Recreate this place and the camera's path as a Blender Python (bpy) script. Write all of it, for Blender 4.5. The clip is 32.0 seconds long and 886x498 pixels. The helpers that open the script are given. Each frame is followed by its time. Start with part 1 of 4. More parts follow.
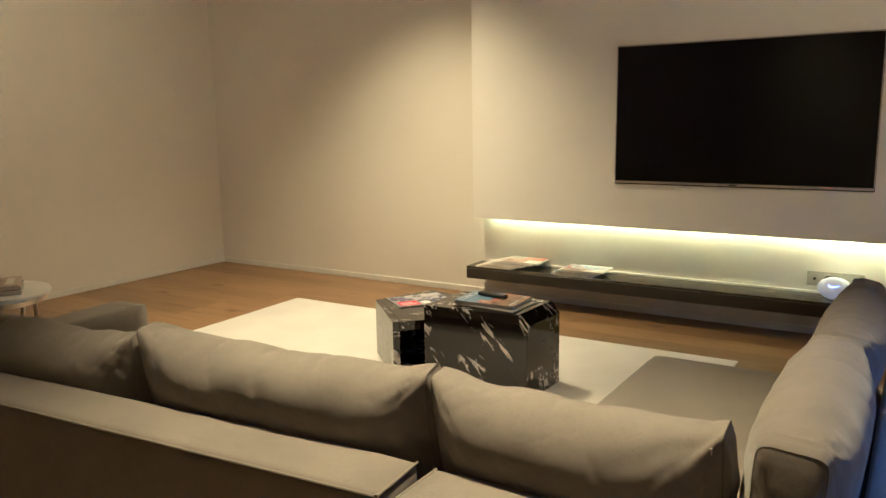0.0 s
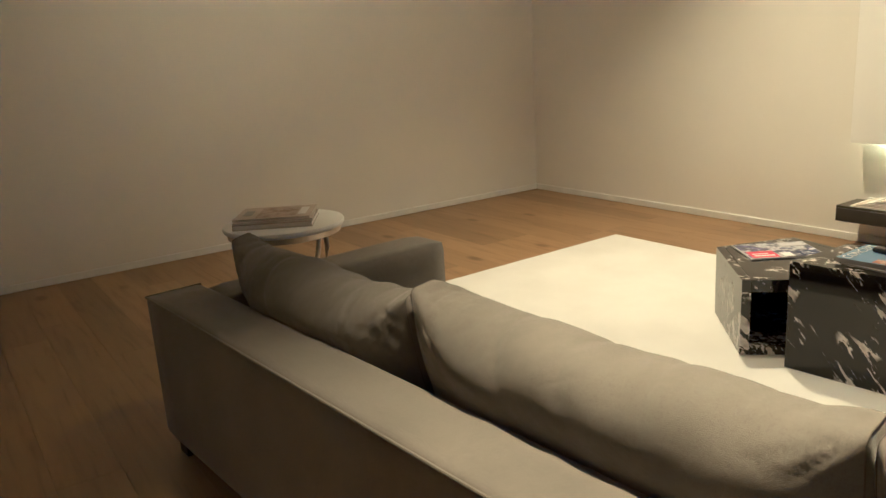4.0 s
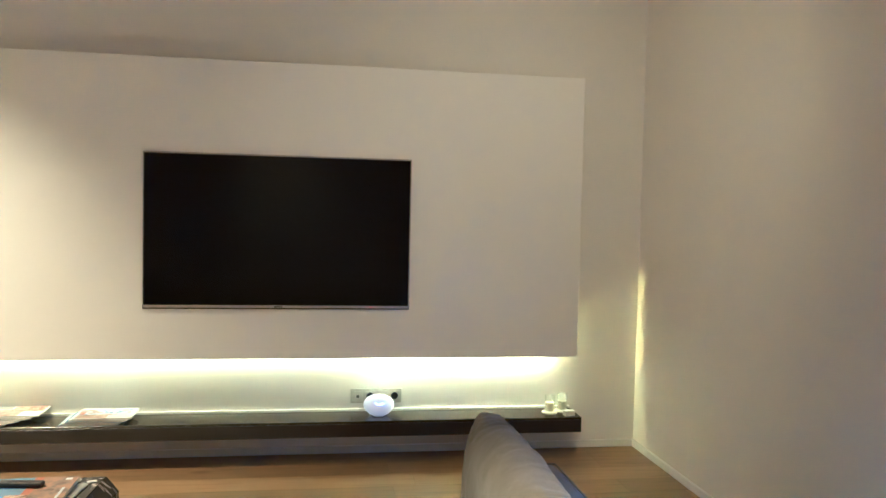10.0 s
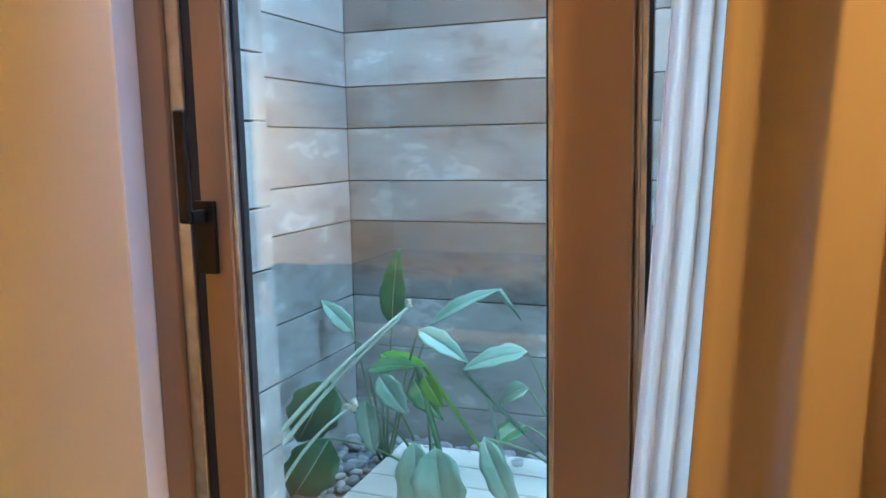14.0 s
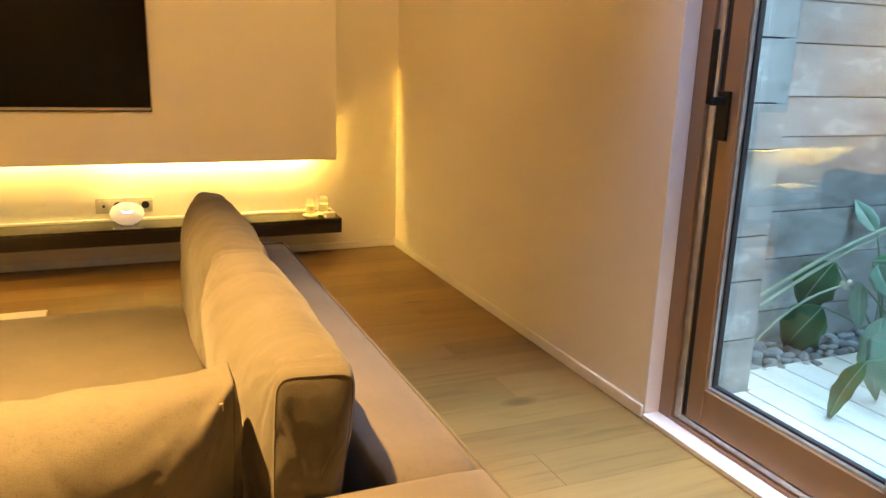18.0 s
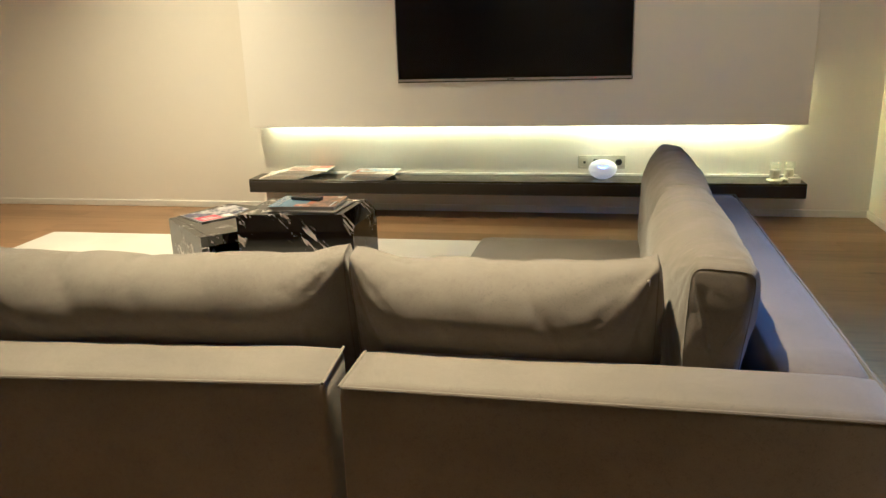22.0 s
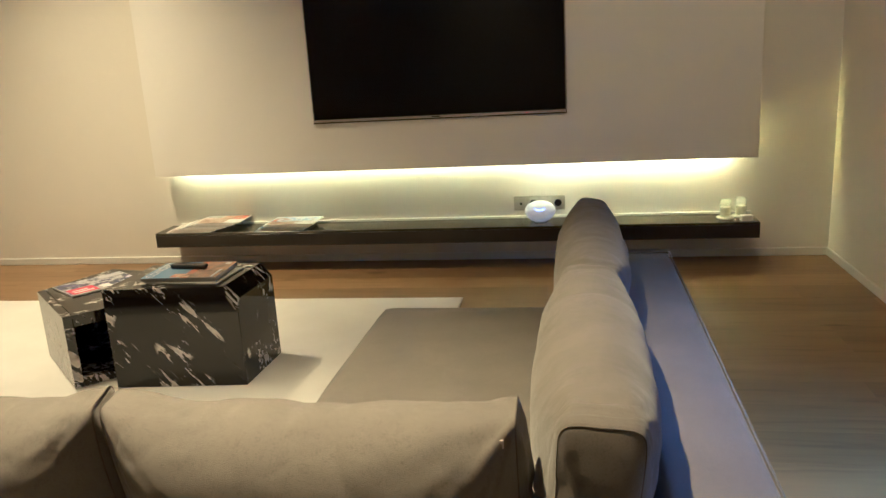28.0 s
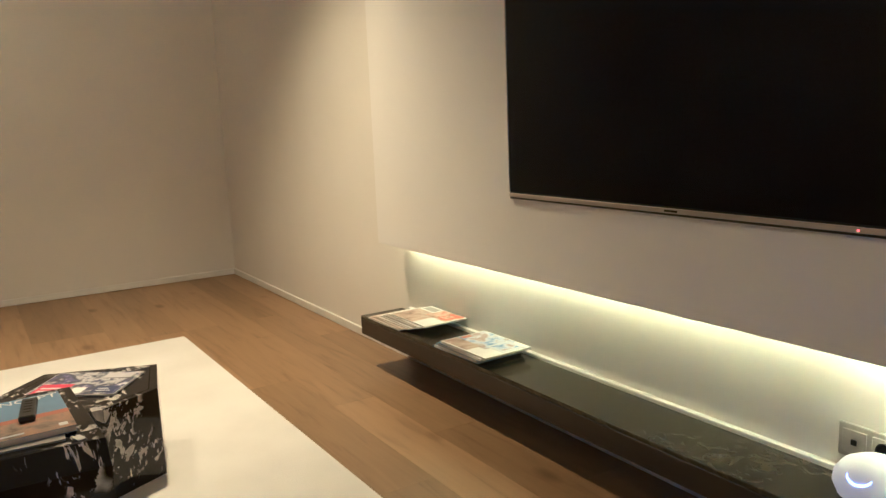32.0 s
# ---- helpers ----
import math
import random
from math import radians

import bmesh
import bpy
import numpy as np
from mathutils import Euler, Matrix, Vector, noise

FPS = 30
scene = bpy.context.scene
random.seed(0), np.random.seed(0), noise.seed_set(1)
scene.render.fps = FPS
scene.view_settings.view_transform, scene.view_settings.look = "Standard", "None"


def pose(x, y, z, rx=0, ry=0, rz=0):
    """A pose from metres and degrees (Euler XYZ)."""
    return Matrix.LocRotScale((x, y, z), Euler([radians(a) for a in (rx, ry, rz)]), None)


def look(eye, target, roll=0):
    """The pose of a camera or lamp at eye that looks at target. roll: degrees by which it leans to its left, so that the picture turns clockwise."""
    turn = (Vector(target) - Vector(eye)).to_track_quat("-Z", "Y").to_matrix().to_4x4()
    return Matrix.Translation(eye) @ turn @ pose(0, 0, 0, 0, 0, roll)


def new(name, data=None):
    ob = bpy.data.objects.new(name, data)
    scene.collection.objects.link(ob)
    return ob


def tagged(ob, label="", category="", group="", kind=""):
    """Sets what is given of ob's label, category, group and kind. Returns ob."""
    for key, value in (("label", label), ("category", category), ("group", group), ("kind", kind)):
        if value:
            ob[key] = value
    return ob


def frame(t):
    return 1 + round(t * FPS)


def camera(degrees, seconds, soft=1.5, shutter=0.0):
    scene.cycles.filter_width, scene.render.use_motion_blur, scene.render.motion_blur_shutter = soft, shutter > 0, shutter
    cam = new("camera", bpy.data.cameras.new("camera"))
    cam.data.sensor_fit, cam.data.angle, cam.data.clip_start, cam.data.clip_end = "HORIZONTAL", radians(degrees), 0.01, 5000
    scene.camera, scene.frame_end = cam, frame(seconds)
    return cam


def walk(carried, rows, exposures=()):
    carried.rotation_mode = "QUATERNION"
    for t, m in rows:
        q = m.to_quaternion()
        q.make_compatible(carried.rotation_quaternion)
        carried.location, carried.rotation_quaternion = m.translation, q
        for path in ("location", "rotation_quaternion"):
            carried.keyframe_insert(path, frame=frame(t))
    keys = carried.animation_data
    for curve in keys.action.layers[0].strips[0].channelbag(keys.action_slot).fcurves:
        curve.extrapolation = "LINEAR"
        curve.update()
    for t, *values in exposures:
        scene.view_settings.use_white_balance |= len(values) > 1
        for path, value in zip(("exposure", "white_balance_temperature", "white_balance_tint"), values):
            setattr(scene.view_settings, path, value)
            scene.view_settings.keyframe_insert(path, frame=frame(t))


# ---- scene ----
cam = camera(60.1, 32.0)
PATH = [
    (0, (1.655, -4.821, 1.293), (0.605, -3.154, 0.951), -0.9),
    (0.5, (1.652, -4.803, 1.259), (0.51, -3.201, 0.895), -0.8),
    (1, (1.603, -4.768, 1.228), (0.434, -3.204, 0.798), -0.2),
    (1.5, (1.484, -4.688, 1.226), (0.315, -3.126, 0.786), -0.7),
    (2, (1.395, -4.621, 1.228), (0.384, -2.956, 0.774), -1.8),
    (2.5, (1.376, -4.548, 1.229), (0.481, -2.83, 0.732), -1.5),
    (3, (1.33, -4.451, 1.205), (0.227, -2.868, 0.676), -2.9),
    (3.5, (1.299, -4.405, 1.22), (-0.072, -3.05, 0.689), -3.4),
    (4, (1.153, -4.332, 1.207), (-0.453, -3.251, 0.703), -3.6),
    (4.4, (1.130, -4.259, 1.229), (-0.640, -3.462, 0.755), -3.5),
    (6.5, (0.741, -4.196, 1.286), (-1.065, -3.413, 0.933), -1.9),
    (7, (0.791, -4.241, 1.284), (-0.85, -3.165, 0.897), -1.3),
    (7.5, (0.922, -4.281, 1.312), (-0.514, -2.943, 0.928), -0.3),
    (8, (0.955, -4.28, 1.349), (-0.201, -2.677, 1.047), 0.2),
    (8.5, (0.947, -4.35, 1.395), (0.065, -2.563, 1.227), 0.1),
    (9, (0.956, -4.412, 1.391), (0.428, -2.485, 1.295), 0.1),
    (9.5, (0.826, -4.478, 1.41), (0.772, -2.481, 1.316), 0.6),
    (10, (0.955, -4.428, 1.393), (1.263, -2.454, 1.305), 1.3),
    (10.6, (1.089, -4.331, 1.366), (1.781, -2.454, 1.336), 2.3),
    (11, (1.166, -4.27, 1.391), (2.083, -2.494, 1.346), 2.7),
    (12, (1.303, -4.026, 1.371), (2.718, -2.615, 1.273), 1.2),
    (12.5, (1.474, -3.888, 1.339), (3.072, -2.697, 1.182), 1.1),
    (13, (1.62, -3.75, 1.312), (3.376, -2.816, 1.108), 1.2),
    (13.5, (1.690, -3.690, 1.275), (3.535, -2.945, 1.034), -0.7),
    (15.5, (1.481, -3.79, 1.067), (3.296, -3.032, 0.702), -2.9),
    (16, (1.377, -4.021, 1.161), (3.044, -3.019, 0.699), -1.5),
    (16.5, (1.339, -4.175, 1.191), (2.863, -2.97, 0.715), -1.3),
    (17, (1.338, -4.304, 1.189), (2.665, -2.887, 0.709), 0.0),
    (17.5, (1.332, -4.408, 1.177), (2.363, -2.76, 0.706), 0.8),
    (18, (1.249, -4.514, 1.186), (2.017, -2.732, 0.698), 1.8),
    (18.5, (1.19, -4.655, 1.163), (1.652, -2.782, 0.634), 2.2),
    (19, (1.209, -4.749, 1.139), (1.361, -2.827, 0.606), 0.8),
    (19.5, (1.234, -4.847, 1.15), (1.085, -2.932, 0.593), 0.1),
    (20, (1.26, -4.908, 1.149), (0.964, -3.018, 0.565), -0.5),
    (20.5, (1.291, -4.918, 1.149), (0.984, -3.025, 0.582), -1.0),
    (21, (1.288, -4.92, 1.152), (0.959, -3.03, 0.586), -1.2),
    (21.5, (1.275, -4.922, 1.148), (0.906, -3.036, 0.593), -1.6),
    (22, (1.266, -4.922, 1.17), (0.868, -3.041, 0.62), -1.8),
    (22.5, (1.278, -4.927, 1.216), (0.856, -3.045, 0.689), -2.3),
    (23, (1.289, -4.918, 1.266), (0.832, -3.039, 0.755), -2.6),
    (23.5, (1.302, -4.877, 1.292), (0.762, -3.022, 0.778), -3.0),
    (24, (1.359, -4.759, 1.303), (0.695, -2.942, 0.798), -2.7),
    (24.5, (1.45, -4.694, 1.303), (0.64, -2.935, 0.805), -3.2),
    (26.5, (1.599, -4.77, 1.257), (0.574, -3.119, 0.785), -1.9),
    (27, (1.588, -4.753, 1.252), (0.688, -3.036, 0.761), -3.3),
    (27.5, (1.548, -4.624, 1.255), (0.917, -2.807, 0.715), -3.4),
    (28, (1.468, -4.41, 1.212), (1.129, -2.503, 0.716), -3.4),
    (28.5, (1.434, -4.093, 1.185), (1.342, -2.139, 0.772), -4.5),
    (29, (1.666, -3.774, 1.153), (1.488, -1.825, 0.742), -4.7),
    (29.25, (1.806, -3.672, 1.140), (1.530, -1.730, 0.722), -4.3),
    (29.5, (1.822, -3.473, 1.126), (1.448, -1.55, 0.713), -3.8),
    (30, (1.890, -3.195, 1.100), (1.203, -1.352, 0.730), -3.6),
    (30.5, (2.065, -2.827, 1.085), (1.058, -1.134, 0.739), -3.4),
    (31, (2.098, -2.479, 1.111), (0.839, -0.964, 0.763), -2.9),
    (31.5, (2.096, -2.103, 1.128), (0.592, -0.827, 0.799), -2.7),
    (32, (2.114, -1.741, 1.141), (0.442, -0.698, 0.803), -2.4),
]
EXPOSURES = [
    (0, 4.1, 3480, 8), (4, 4.1, 3350, 8), (7, 4.05, 3180, 9), (8, 4.1, 3180, 8), (9.5, 4.5, 3250, 8), (10.2, 4.85, 3200, 8), (11.2, 4.9, 3450, 10),
    (12, 5.15, 4800, 11), (13, 5.05, 5100, 8), (16, 5.15, 5750, 8), (18.5, 4.82, 5650, 8), (20, 4.42, 4100, 14), (20.8, 4.25, 3900, 10), (22, 4.38, 3380, 8), (24, 4.1, 3350, 8), (28, 4.1, 3450, 8),
    (29.5, 4.15, 3550, 8), (31, 4.05, 3550, 8), (32, 4.05, 3420, 12),
]
walk(cam, [(t, look(eye, target, roll)) for t, eye, target, roll in PATH], EXPOSURES)

# ---- world, sun, large lights ----
world = bpy.data.worlds.new("sky")
scene.world = world
world.use_nodes = True
wn = world.node_tree.nodes
sky = wn.new("ShaderNodeTexSky")
sky.sky_type, sky.sun_disc = "NISHITA", False
sky.sun_elevation, sky.sun_rotation = radians(38), radians(148)
world.node_tree.links.new(sky.outputs[0], wn["Background"].inputs[0])
wn["Background"].inputs[1].default_value = 0.034

sun = new("sun", bpy.data.lights.new("sun", "SUN"))
sun.data.energy, sun.data.angle, sun.data.color = 0.36, radians(70), (0.84, 1.0, 1.0)
sun.matrix_world = look((4.6, -5.2, 8.0), (3.6, -3.6, 0.0))

WARM = (1.0, 0.500, 0.105)      # lamp light of about 2700 K
H = 3.0                       # ceiling height
X_WEST = -3.775                # face of the west wall


def downlight_or_fill_lamp(x, y, watts, degrees, blend, target=None, radius=0.03):
    lamp = new("downlight_or_fill_beam", bpy.data.lights.new("downlight_or_fill_beam", "SPOT"))
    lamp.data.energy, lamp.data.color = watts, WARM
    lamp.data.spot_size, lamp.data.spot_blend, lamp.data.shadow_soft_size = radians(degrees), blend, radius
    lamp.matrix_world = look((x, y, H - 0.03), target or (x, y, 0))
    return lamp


# first three follow from shadows and lit patches; last four are added fill
DOWNLIGHTS_AND_FILLS = [(-1.32, -1.12), (-0.95, -2.05), (0.70, -3.27), (0.2, -5.6), (2.15, -4.55), (1.90, -2.60), (-2.15, -2.70)]
downlight_or_fill_lamp(*DOWNLIGHTS_AND_FILLS[0], 32, 102, 1.0, None, 0.06)
downlight_or_fill_lamp(*DOWNLIGHTS_AND_FILLS[1], 9, 62, 1.0)
downlight_or_fill_lamp(*DOWNLIGHTS_AND_FILLS[2], 58, 68, 1.0)
# added fill: unseen spot on the rear wall, for bounce and screen reflection
downlight_or_fill_lamp(*DOWNLIGHTS_AND_FILLS[3], 6.5, 60, 1.0, (0.5, -6.4, 1.3))
# added fill: unseen spot that brightens the curtain folds
downlight_or_fill_lamp(*DOWNLIGHTS_AND_FILLS[4], 14, 75, 1.0, (2.75, -4.35, 1.0))
# added fill, no such source known: washes panel and east wall
downlight_or_fill_lamp(*DOWNLIGHTS_AND_FILLS[5], 6, 84, 1.0, (2.05, -0.2, 1.40), 0.12)
# added fill, no such source known: lifts the dark west wall
downlight_or_fill_lamp(*DOWNLIGHTS_AND_FILLS[6], 5.5, 110, 1.0, (X_WEST, -2.1, 1.55), 0.12)

# area lamp added under the door head, out of view, standing in for sky light
sky_lamp = new("door_sky_standin", bpy.data.lights.new("door_sky_standin", "AREA"))
sky_lamp.data.shape, sky_lamp.data.size, sky_lamp.data.size_y = "RECTANGLE", 1.0, 0.30
sky_lamp.data.energy, sky_lamp.data.color = 0.36, (0.74, 0.92, 1.36)
sky_lamp.data.spread = radians(64)
sky_lamp.matrix_world = look((2.86, -2.98, 2.16), (2.45, -3.15, 0.0), 0)


# ---- materials ----
def material(name, colour, rough=0.6, metal=0.0):
    m = bpy.data.materials.new(name)
    m.use_nodes = True
    b = m.node_tree.nodes["Principled BSDF"]
    b.inputs["Base Color"].default_value = (*colour, 1)
    b.inputs["Roughness"].default_value, b.inputs["Metallic"].default_value = rough, metal
    return m


def node(m, kind, **values):
    n = m.node_tree.nodes.new("ShaderNode" + kind)
    for key, value in values.items():
        n.inputs[key.replace("_", " ")].default_value = value
    return n


def wire(m, a, out, b, into):
    m.node_tree.links.new(a.outputs[out], b.inputs[into])


def bsdf(m):
    return m.node_tree.nodes["Principled BSDF"]


def coords(m, scale=(1, 1, 1), kind="Object"):
    t, p = node(m, "TexCoord"), node(m, "Mapping")
    p.inputs["Scale"].default_value = scale
    wire(m, t, kind, p, "Vector")
    return p


def ramp(m, src, out, stops):
    r = node(m, "ValToRGB")
    e = r.color_ramp.elements
    while len(e) < len(stops):
        e.new(0.5)
    for el, (at, c) in zip(e, stops):
        el.position, el.color = at, (*c, 1)
    wire(m, src, out, r, "Fac")
    return r


def bump(m, src, out, strength, distance):
    b = node(m, "Bump", Strength=strength, Distance=distance)
    wire(m, src, out, b, "Height")
    wire(m, b, "Normal", bsdf(m), "Normal")
    return b


def mixed(name, a, b, scale, rough=0.6, detail=6.0, stretch=(1, 1, 1), relief=0.0, relief_scale=None, metal=0.0, low=0.35, high=0.65, depth=0.002):
    """Two tones mingled by noise, with a finer relief."""
    m = material(name, a, rough, metal)
    p = coords(m, stretch)
    n = node(m, "TexNoise", Scale=scale, Detail=detail)
    wire(m, p, "Vector", n, "Vector")
    r = ramp(m, n, "Fac", [(low, a), (high, b)])
    wire(m, r, "Color", bsdf(m), "Base Color")
    if relief:
        f = node(m, "TexNoise", Scale=relief_scale or scale * 12, Detail=4.0)
        wire(m, p, "Vector", f, "Vector")
        bump(m, f, "Fac", relief, depth)
    return m


paint = mixed("wall_paint", (0.795, 0.760, 0.690), (0.825, 0.790, 0.720), 1.3, 0.85, relief=0.12, relief_scale=260, depth=0.001)
panel_paint = mixed("panel_paint", (0.855, 0.830, 0.800), (0.880, 0.855, 0.825), 1.1, 0.8, relief=0.1, relief_scale=240, depth=0.001)
ceiling_paint = mixed("ceiling_paint", (0.84, 0.83, 0.81), (0.88, 0.87, 0.85), 1.0, 0.9, relief=0.1, relief_scale=200, depth=0.001)
trim_paint = mixed("trim_paint", (0.78, 0.76, 0.72), (0.84, 0.82, 0.78), 6, 0.45, relief=0.05, relief_scale=90)
reveal_paint = mixed("reveal_paint", (0.80, 0.80, 0.80), (0.86, 0.86, 0.86), 5, 0.6, relief=0.08, relief_scale=150)
rug_wool = mixed("rug_wool", (0.76, 0.735, 0.70), (0.82, 0.795, 0.76), 3.0, 0.95, relief=0.8, relief_scale=420, depth=0.004)
bronze = mixed("bronze_aluminium", (0.285, 0.190, 0.118), (0.30, 0.203, 0.128), 4, 0.40, stretch=(1, 1, 0.3), relief=0.04, relief_scale=500, metal=0.35, depth=0.0005)
bronze_dark = mixed("dark_bronze", (0.014, 0.012, 0.011), (0.022, 0.019, 0.018), 20, 0.4, metal=0.6, relief=0.05)
track_metal = mixed("track_aluminium", (0.42, 0.42, 0.42), (0.55, 0.55, 0.55), 25, 0.35, metal=0.8, relief=0.05)
gasket_black = mixed("black_rubber", (0.012, 0.013, 0.016), (0.02, 0.02, 0.024), 30, 0.6, relief=0.1)
screen_black = mixed("screen_black", (0.002, 0.002, 0.002), (0.003, 0.003, 0.003), 4, 0.16)
bsdf(screen_black).inputs["IOR"].default_value = 1.32
bezel_black = mixed("bezel_black", (0.006, 0.006, 0.006), (0.010, 0.010, 0.010), 40, 0.35)
silver = mixed("brushed_silver", (0.50, 0.47, 0.43), (0.62, 0.58, 0.53), 60, 0.32, stretch=(0.02, 1, 1), metal=0.9)
dark_wood = mixed("dark_stained_wood", (0.011, 0.008, 0.005), (0.024, 0.017, 0.011), 14, 0.36, stretch=(0.08, 1, 1), relief=0.2, relief_scale=120)
plastic_black = mixed("black_plastic", (0.010, 0.010, 0.011), (0.022, 0.022, 0.022), 40, 0.38)
white_plastic = mixed("white_plastic", (0.82, 0.82, 0.80), (0.88, 0.88, 0.86), 10, 0.25)
socket_grey = mixed("champagne_socket", (0.50, 0.47, 0.40), (0.60, 0.57, 0.49), 30, 0.35, metal=0.25)
paper = mixed("paper_edges", (0.62, 0.58, 0.50), (0.80, 0.76, 0.68), 3, 0.7, stretch=(1, 1, 120))
candle_wax = mixed("candle_wax", (0.80, 0.74, 0.56), (0.86, 0.80, 0.64), 8, 0.5)
gilt = mixed("pale_gilt_metal", (0.62, 0.52, 0.36), (0.74, 0.63, 0.45), 22, 0.3, metal=0.85)
white_lacquer = mixed("white_lacquer", (0.76, 0.74, 0.70), (0.84, 0.82, 0.78), 7, 0.3)
curtain_brown = mixed("taupe_curtain", (0.29, 0.235, 0.195), (0.36, 0.295, 0.245), 5, 0.85, stretch=(1, 1, 0.2), relief=0.5, relief_scale=600, depth=0.001)
curtain_white = mixed("white_voile", (0.82, 0.82, 0.82), (0.90, 0.90, 0.90), 9, 0.8, stretch=(1, 1, 0.2), relief=0.4, relief_scale=500, depth=0.001)
steel_dark = mixed("dark_foot_metal", (0.02, 0.02, 0.02), (0.04, 0.04, 0.04), 30, 0.4, metal=0.7)
petal = mixed("dry_petal", (0.42, 0.36, 0.26), (0.66, 0.60, 0.48), 60, 0.7)
soil = mixed("soil", (0.03, 0.025, 0.02), (0.07, 0.055, 0.04), 30, 0.95, relief=0.8, relief_scale=60, depth=0.01)


def fabric_material(name, wrinkles):
    """Taupe melange upholstery: fine weave, soft blotches that differ in tone."""
    m = material(name, (0.2, 0.18, 0.15), 0.9)
    p = coords(m)
    big = node(m, "TexNoise", Scale=6.0, Detail=7.0)
    fine = node(m, "TexNoise", Scale=330.0, Detail=3.0)
    weave = node(m, "TexNoise", Scale=700.0, Detail=2.0)
    for n in (big, fine, weave):
        wire(m, p, "Vector", n, "Vector")
    a = ramp(m, big, "Fac", [(0.3, (0.116, 0.103, 0.083)), (0.7, (0.148, 0.131, 0.106))])
    mid = node(m, "TexNoise", Scale=70.0, Detail=6.0, Roughness=0.75)
    wire(m, p, "Vector", mid, "Vector")
    both = node(m, "Math")
    both.operation = "ADD"
    wire(m, fine, "Fac", both, 0)
    wire(m, mid, "Fac", both, 1)
    b = ramp(m, both, "Value", [(0.66, (0.80, 0.80, 0.80)), (1.30, (1.16, 1.16, 1.16))])
    x = node(m, "Mix")
    x.data_type, x.blend_type = "RGBA", "MULTIPLY"
    x.inputs[0].default_value = 0.8
    m.node_tree.links.new(a.outputs["Color"], x.inputs[6])
    m.node_tree.links.new(b.outputs["Color"], x.inputs[7])
    m.node_tree.links.new(x.outputs[2], bsdf(m).inputs["Base Color"])
    bsdf(m).inputs["Sheen Weight"].default_value = 0.25
    crumple = node(m, "TexNoise", Scale=11.0, Detail=2.5, Roughness=0.5, Distortion=0.3)
    wire(m, p, "Vector", crumple, "Vector")
    relief = node(m, "Math")
    relief.operation = "MULTIPLY_ADD"
    relief.inputs[1].default_value = wrinkles
    wire(m, crumple, "Fac", relief, 0)
    wire(m, weave, "Fac", relief, 2)
    bump(m, relief, "Value", 0.6, 0.0016)
    return m


def marble_material(name, dark, vein, seed, gate, rough):
    """Polished stone: clusters of splintered slanting streaks and hairline cracks in a dark ground."""
    m = material(name, dark, rough)
    p = coords(m)
    p.vector_type = "TEXTURE"
    p.inputs["Location"].default_value = (seed, seed * 0.7, seed * 1.3)
    p.inputs["Rotation"].default_value = (0.0, radians(48), radians(12))
    p.inputs["Scale"].default_value = (4.6, 1.0, 1.0)
    loose = coords(m)
    loose.vector_type = "TEXTURE"
    loose.inputs["Location"].default_value = (seed * 0.3, seed, seed * 0.6)
    loose.inputs["Rotation"].default_value = (0.0, radians(40), 0.0)
    loose.inputs["Scale"].default_value = (1.7, 1.0, 1.0)
    cluster = node(m, "TexNoise", Scale=6.5, Detail=2.0)
    wire(m, loose, "Vector", cluster, "Vector")
    total = None
    for scale, low, high, start in ((24.0, 0.560, 0.580, gate), (50.0, 0.580, 0.605, gate - 0.02)):
        n = node(m, "TexNoise", Scale=scale, Detail=5.0, Roughness=0.55, Distortion=0.6)
        wire(m, p, "Vector", n, "Vector")
        streak = ramp(m, n, "Fac", [(low, (0, 0, 0)), (high, (1, 1, 1)), (high + 0.14, (0.55, 0.55, 0.55))])
        shown = ramp(m, cluster, "Fac", [(start, (0, 0, 0)), (start + 0.05, (1, 1, 1))])
        x = node(m, "Mix")
        x.data_type, x.blend_type = "RGBA", "MULTIPLY"
        x.inputs[0].default_value = 1.0
        m.node_tree.links.new(streak.outputs["Color"], x.inputs[6])
        m.node_tree.links.new(shown.outputs["Color"], x.inputs[7])
        if total is None:
            total = x.outputs[2]
            continue
        both = node(m, "Mix")
        both.data_type, both.blend_type = "RGBA", "LIGHTEN"
        both.inputs[0].default_value = 1.0
        m.node_tree.links.new(total, both.inputs[6])
        m.node_tree.links.new(x.outputs[2], both.inputs[7])
        total = both.outputs[2]
    y = node(m, "Mix")
    y.data_type = "RGBA"
    m.node_tree.links.new(total, y.inputs[0])
    y.inputs[6].default_value, y.inputs[7].default_value = (*dark, 1), (*vein, 1)
    m.node_tree.links.new(y.outputs[2], bsdf(m).inputs["Base Color"])
    bsdf(m).inputs["IOR"].default_value = 1.46
    return m


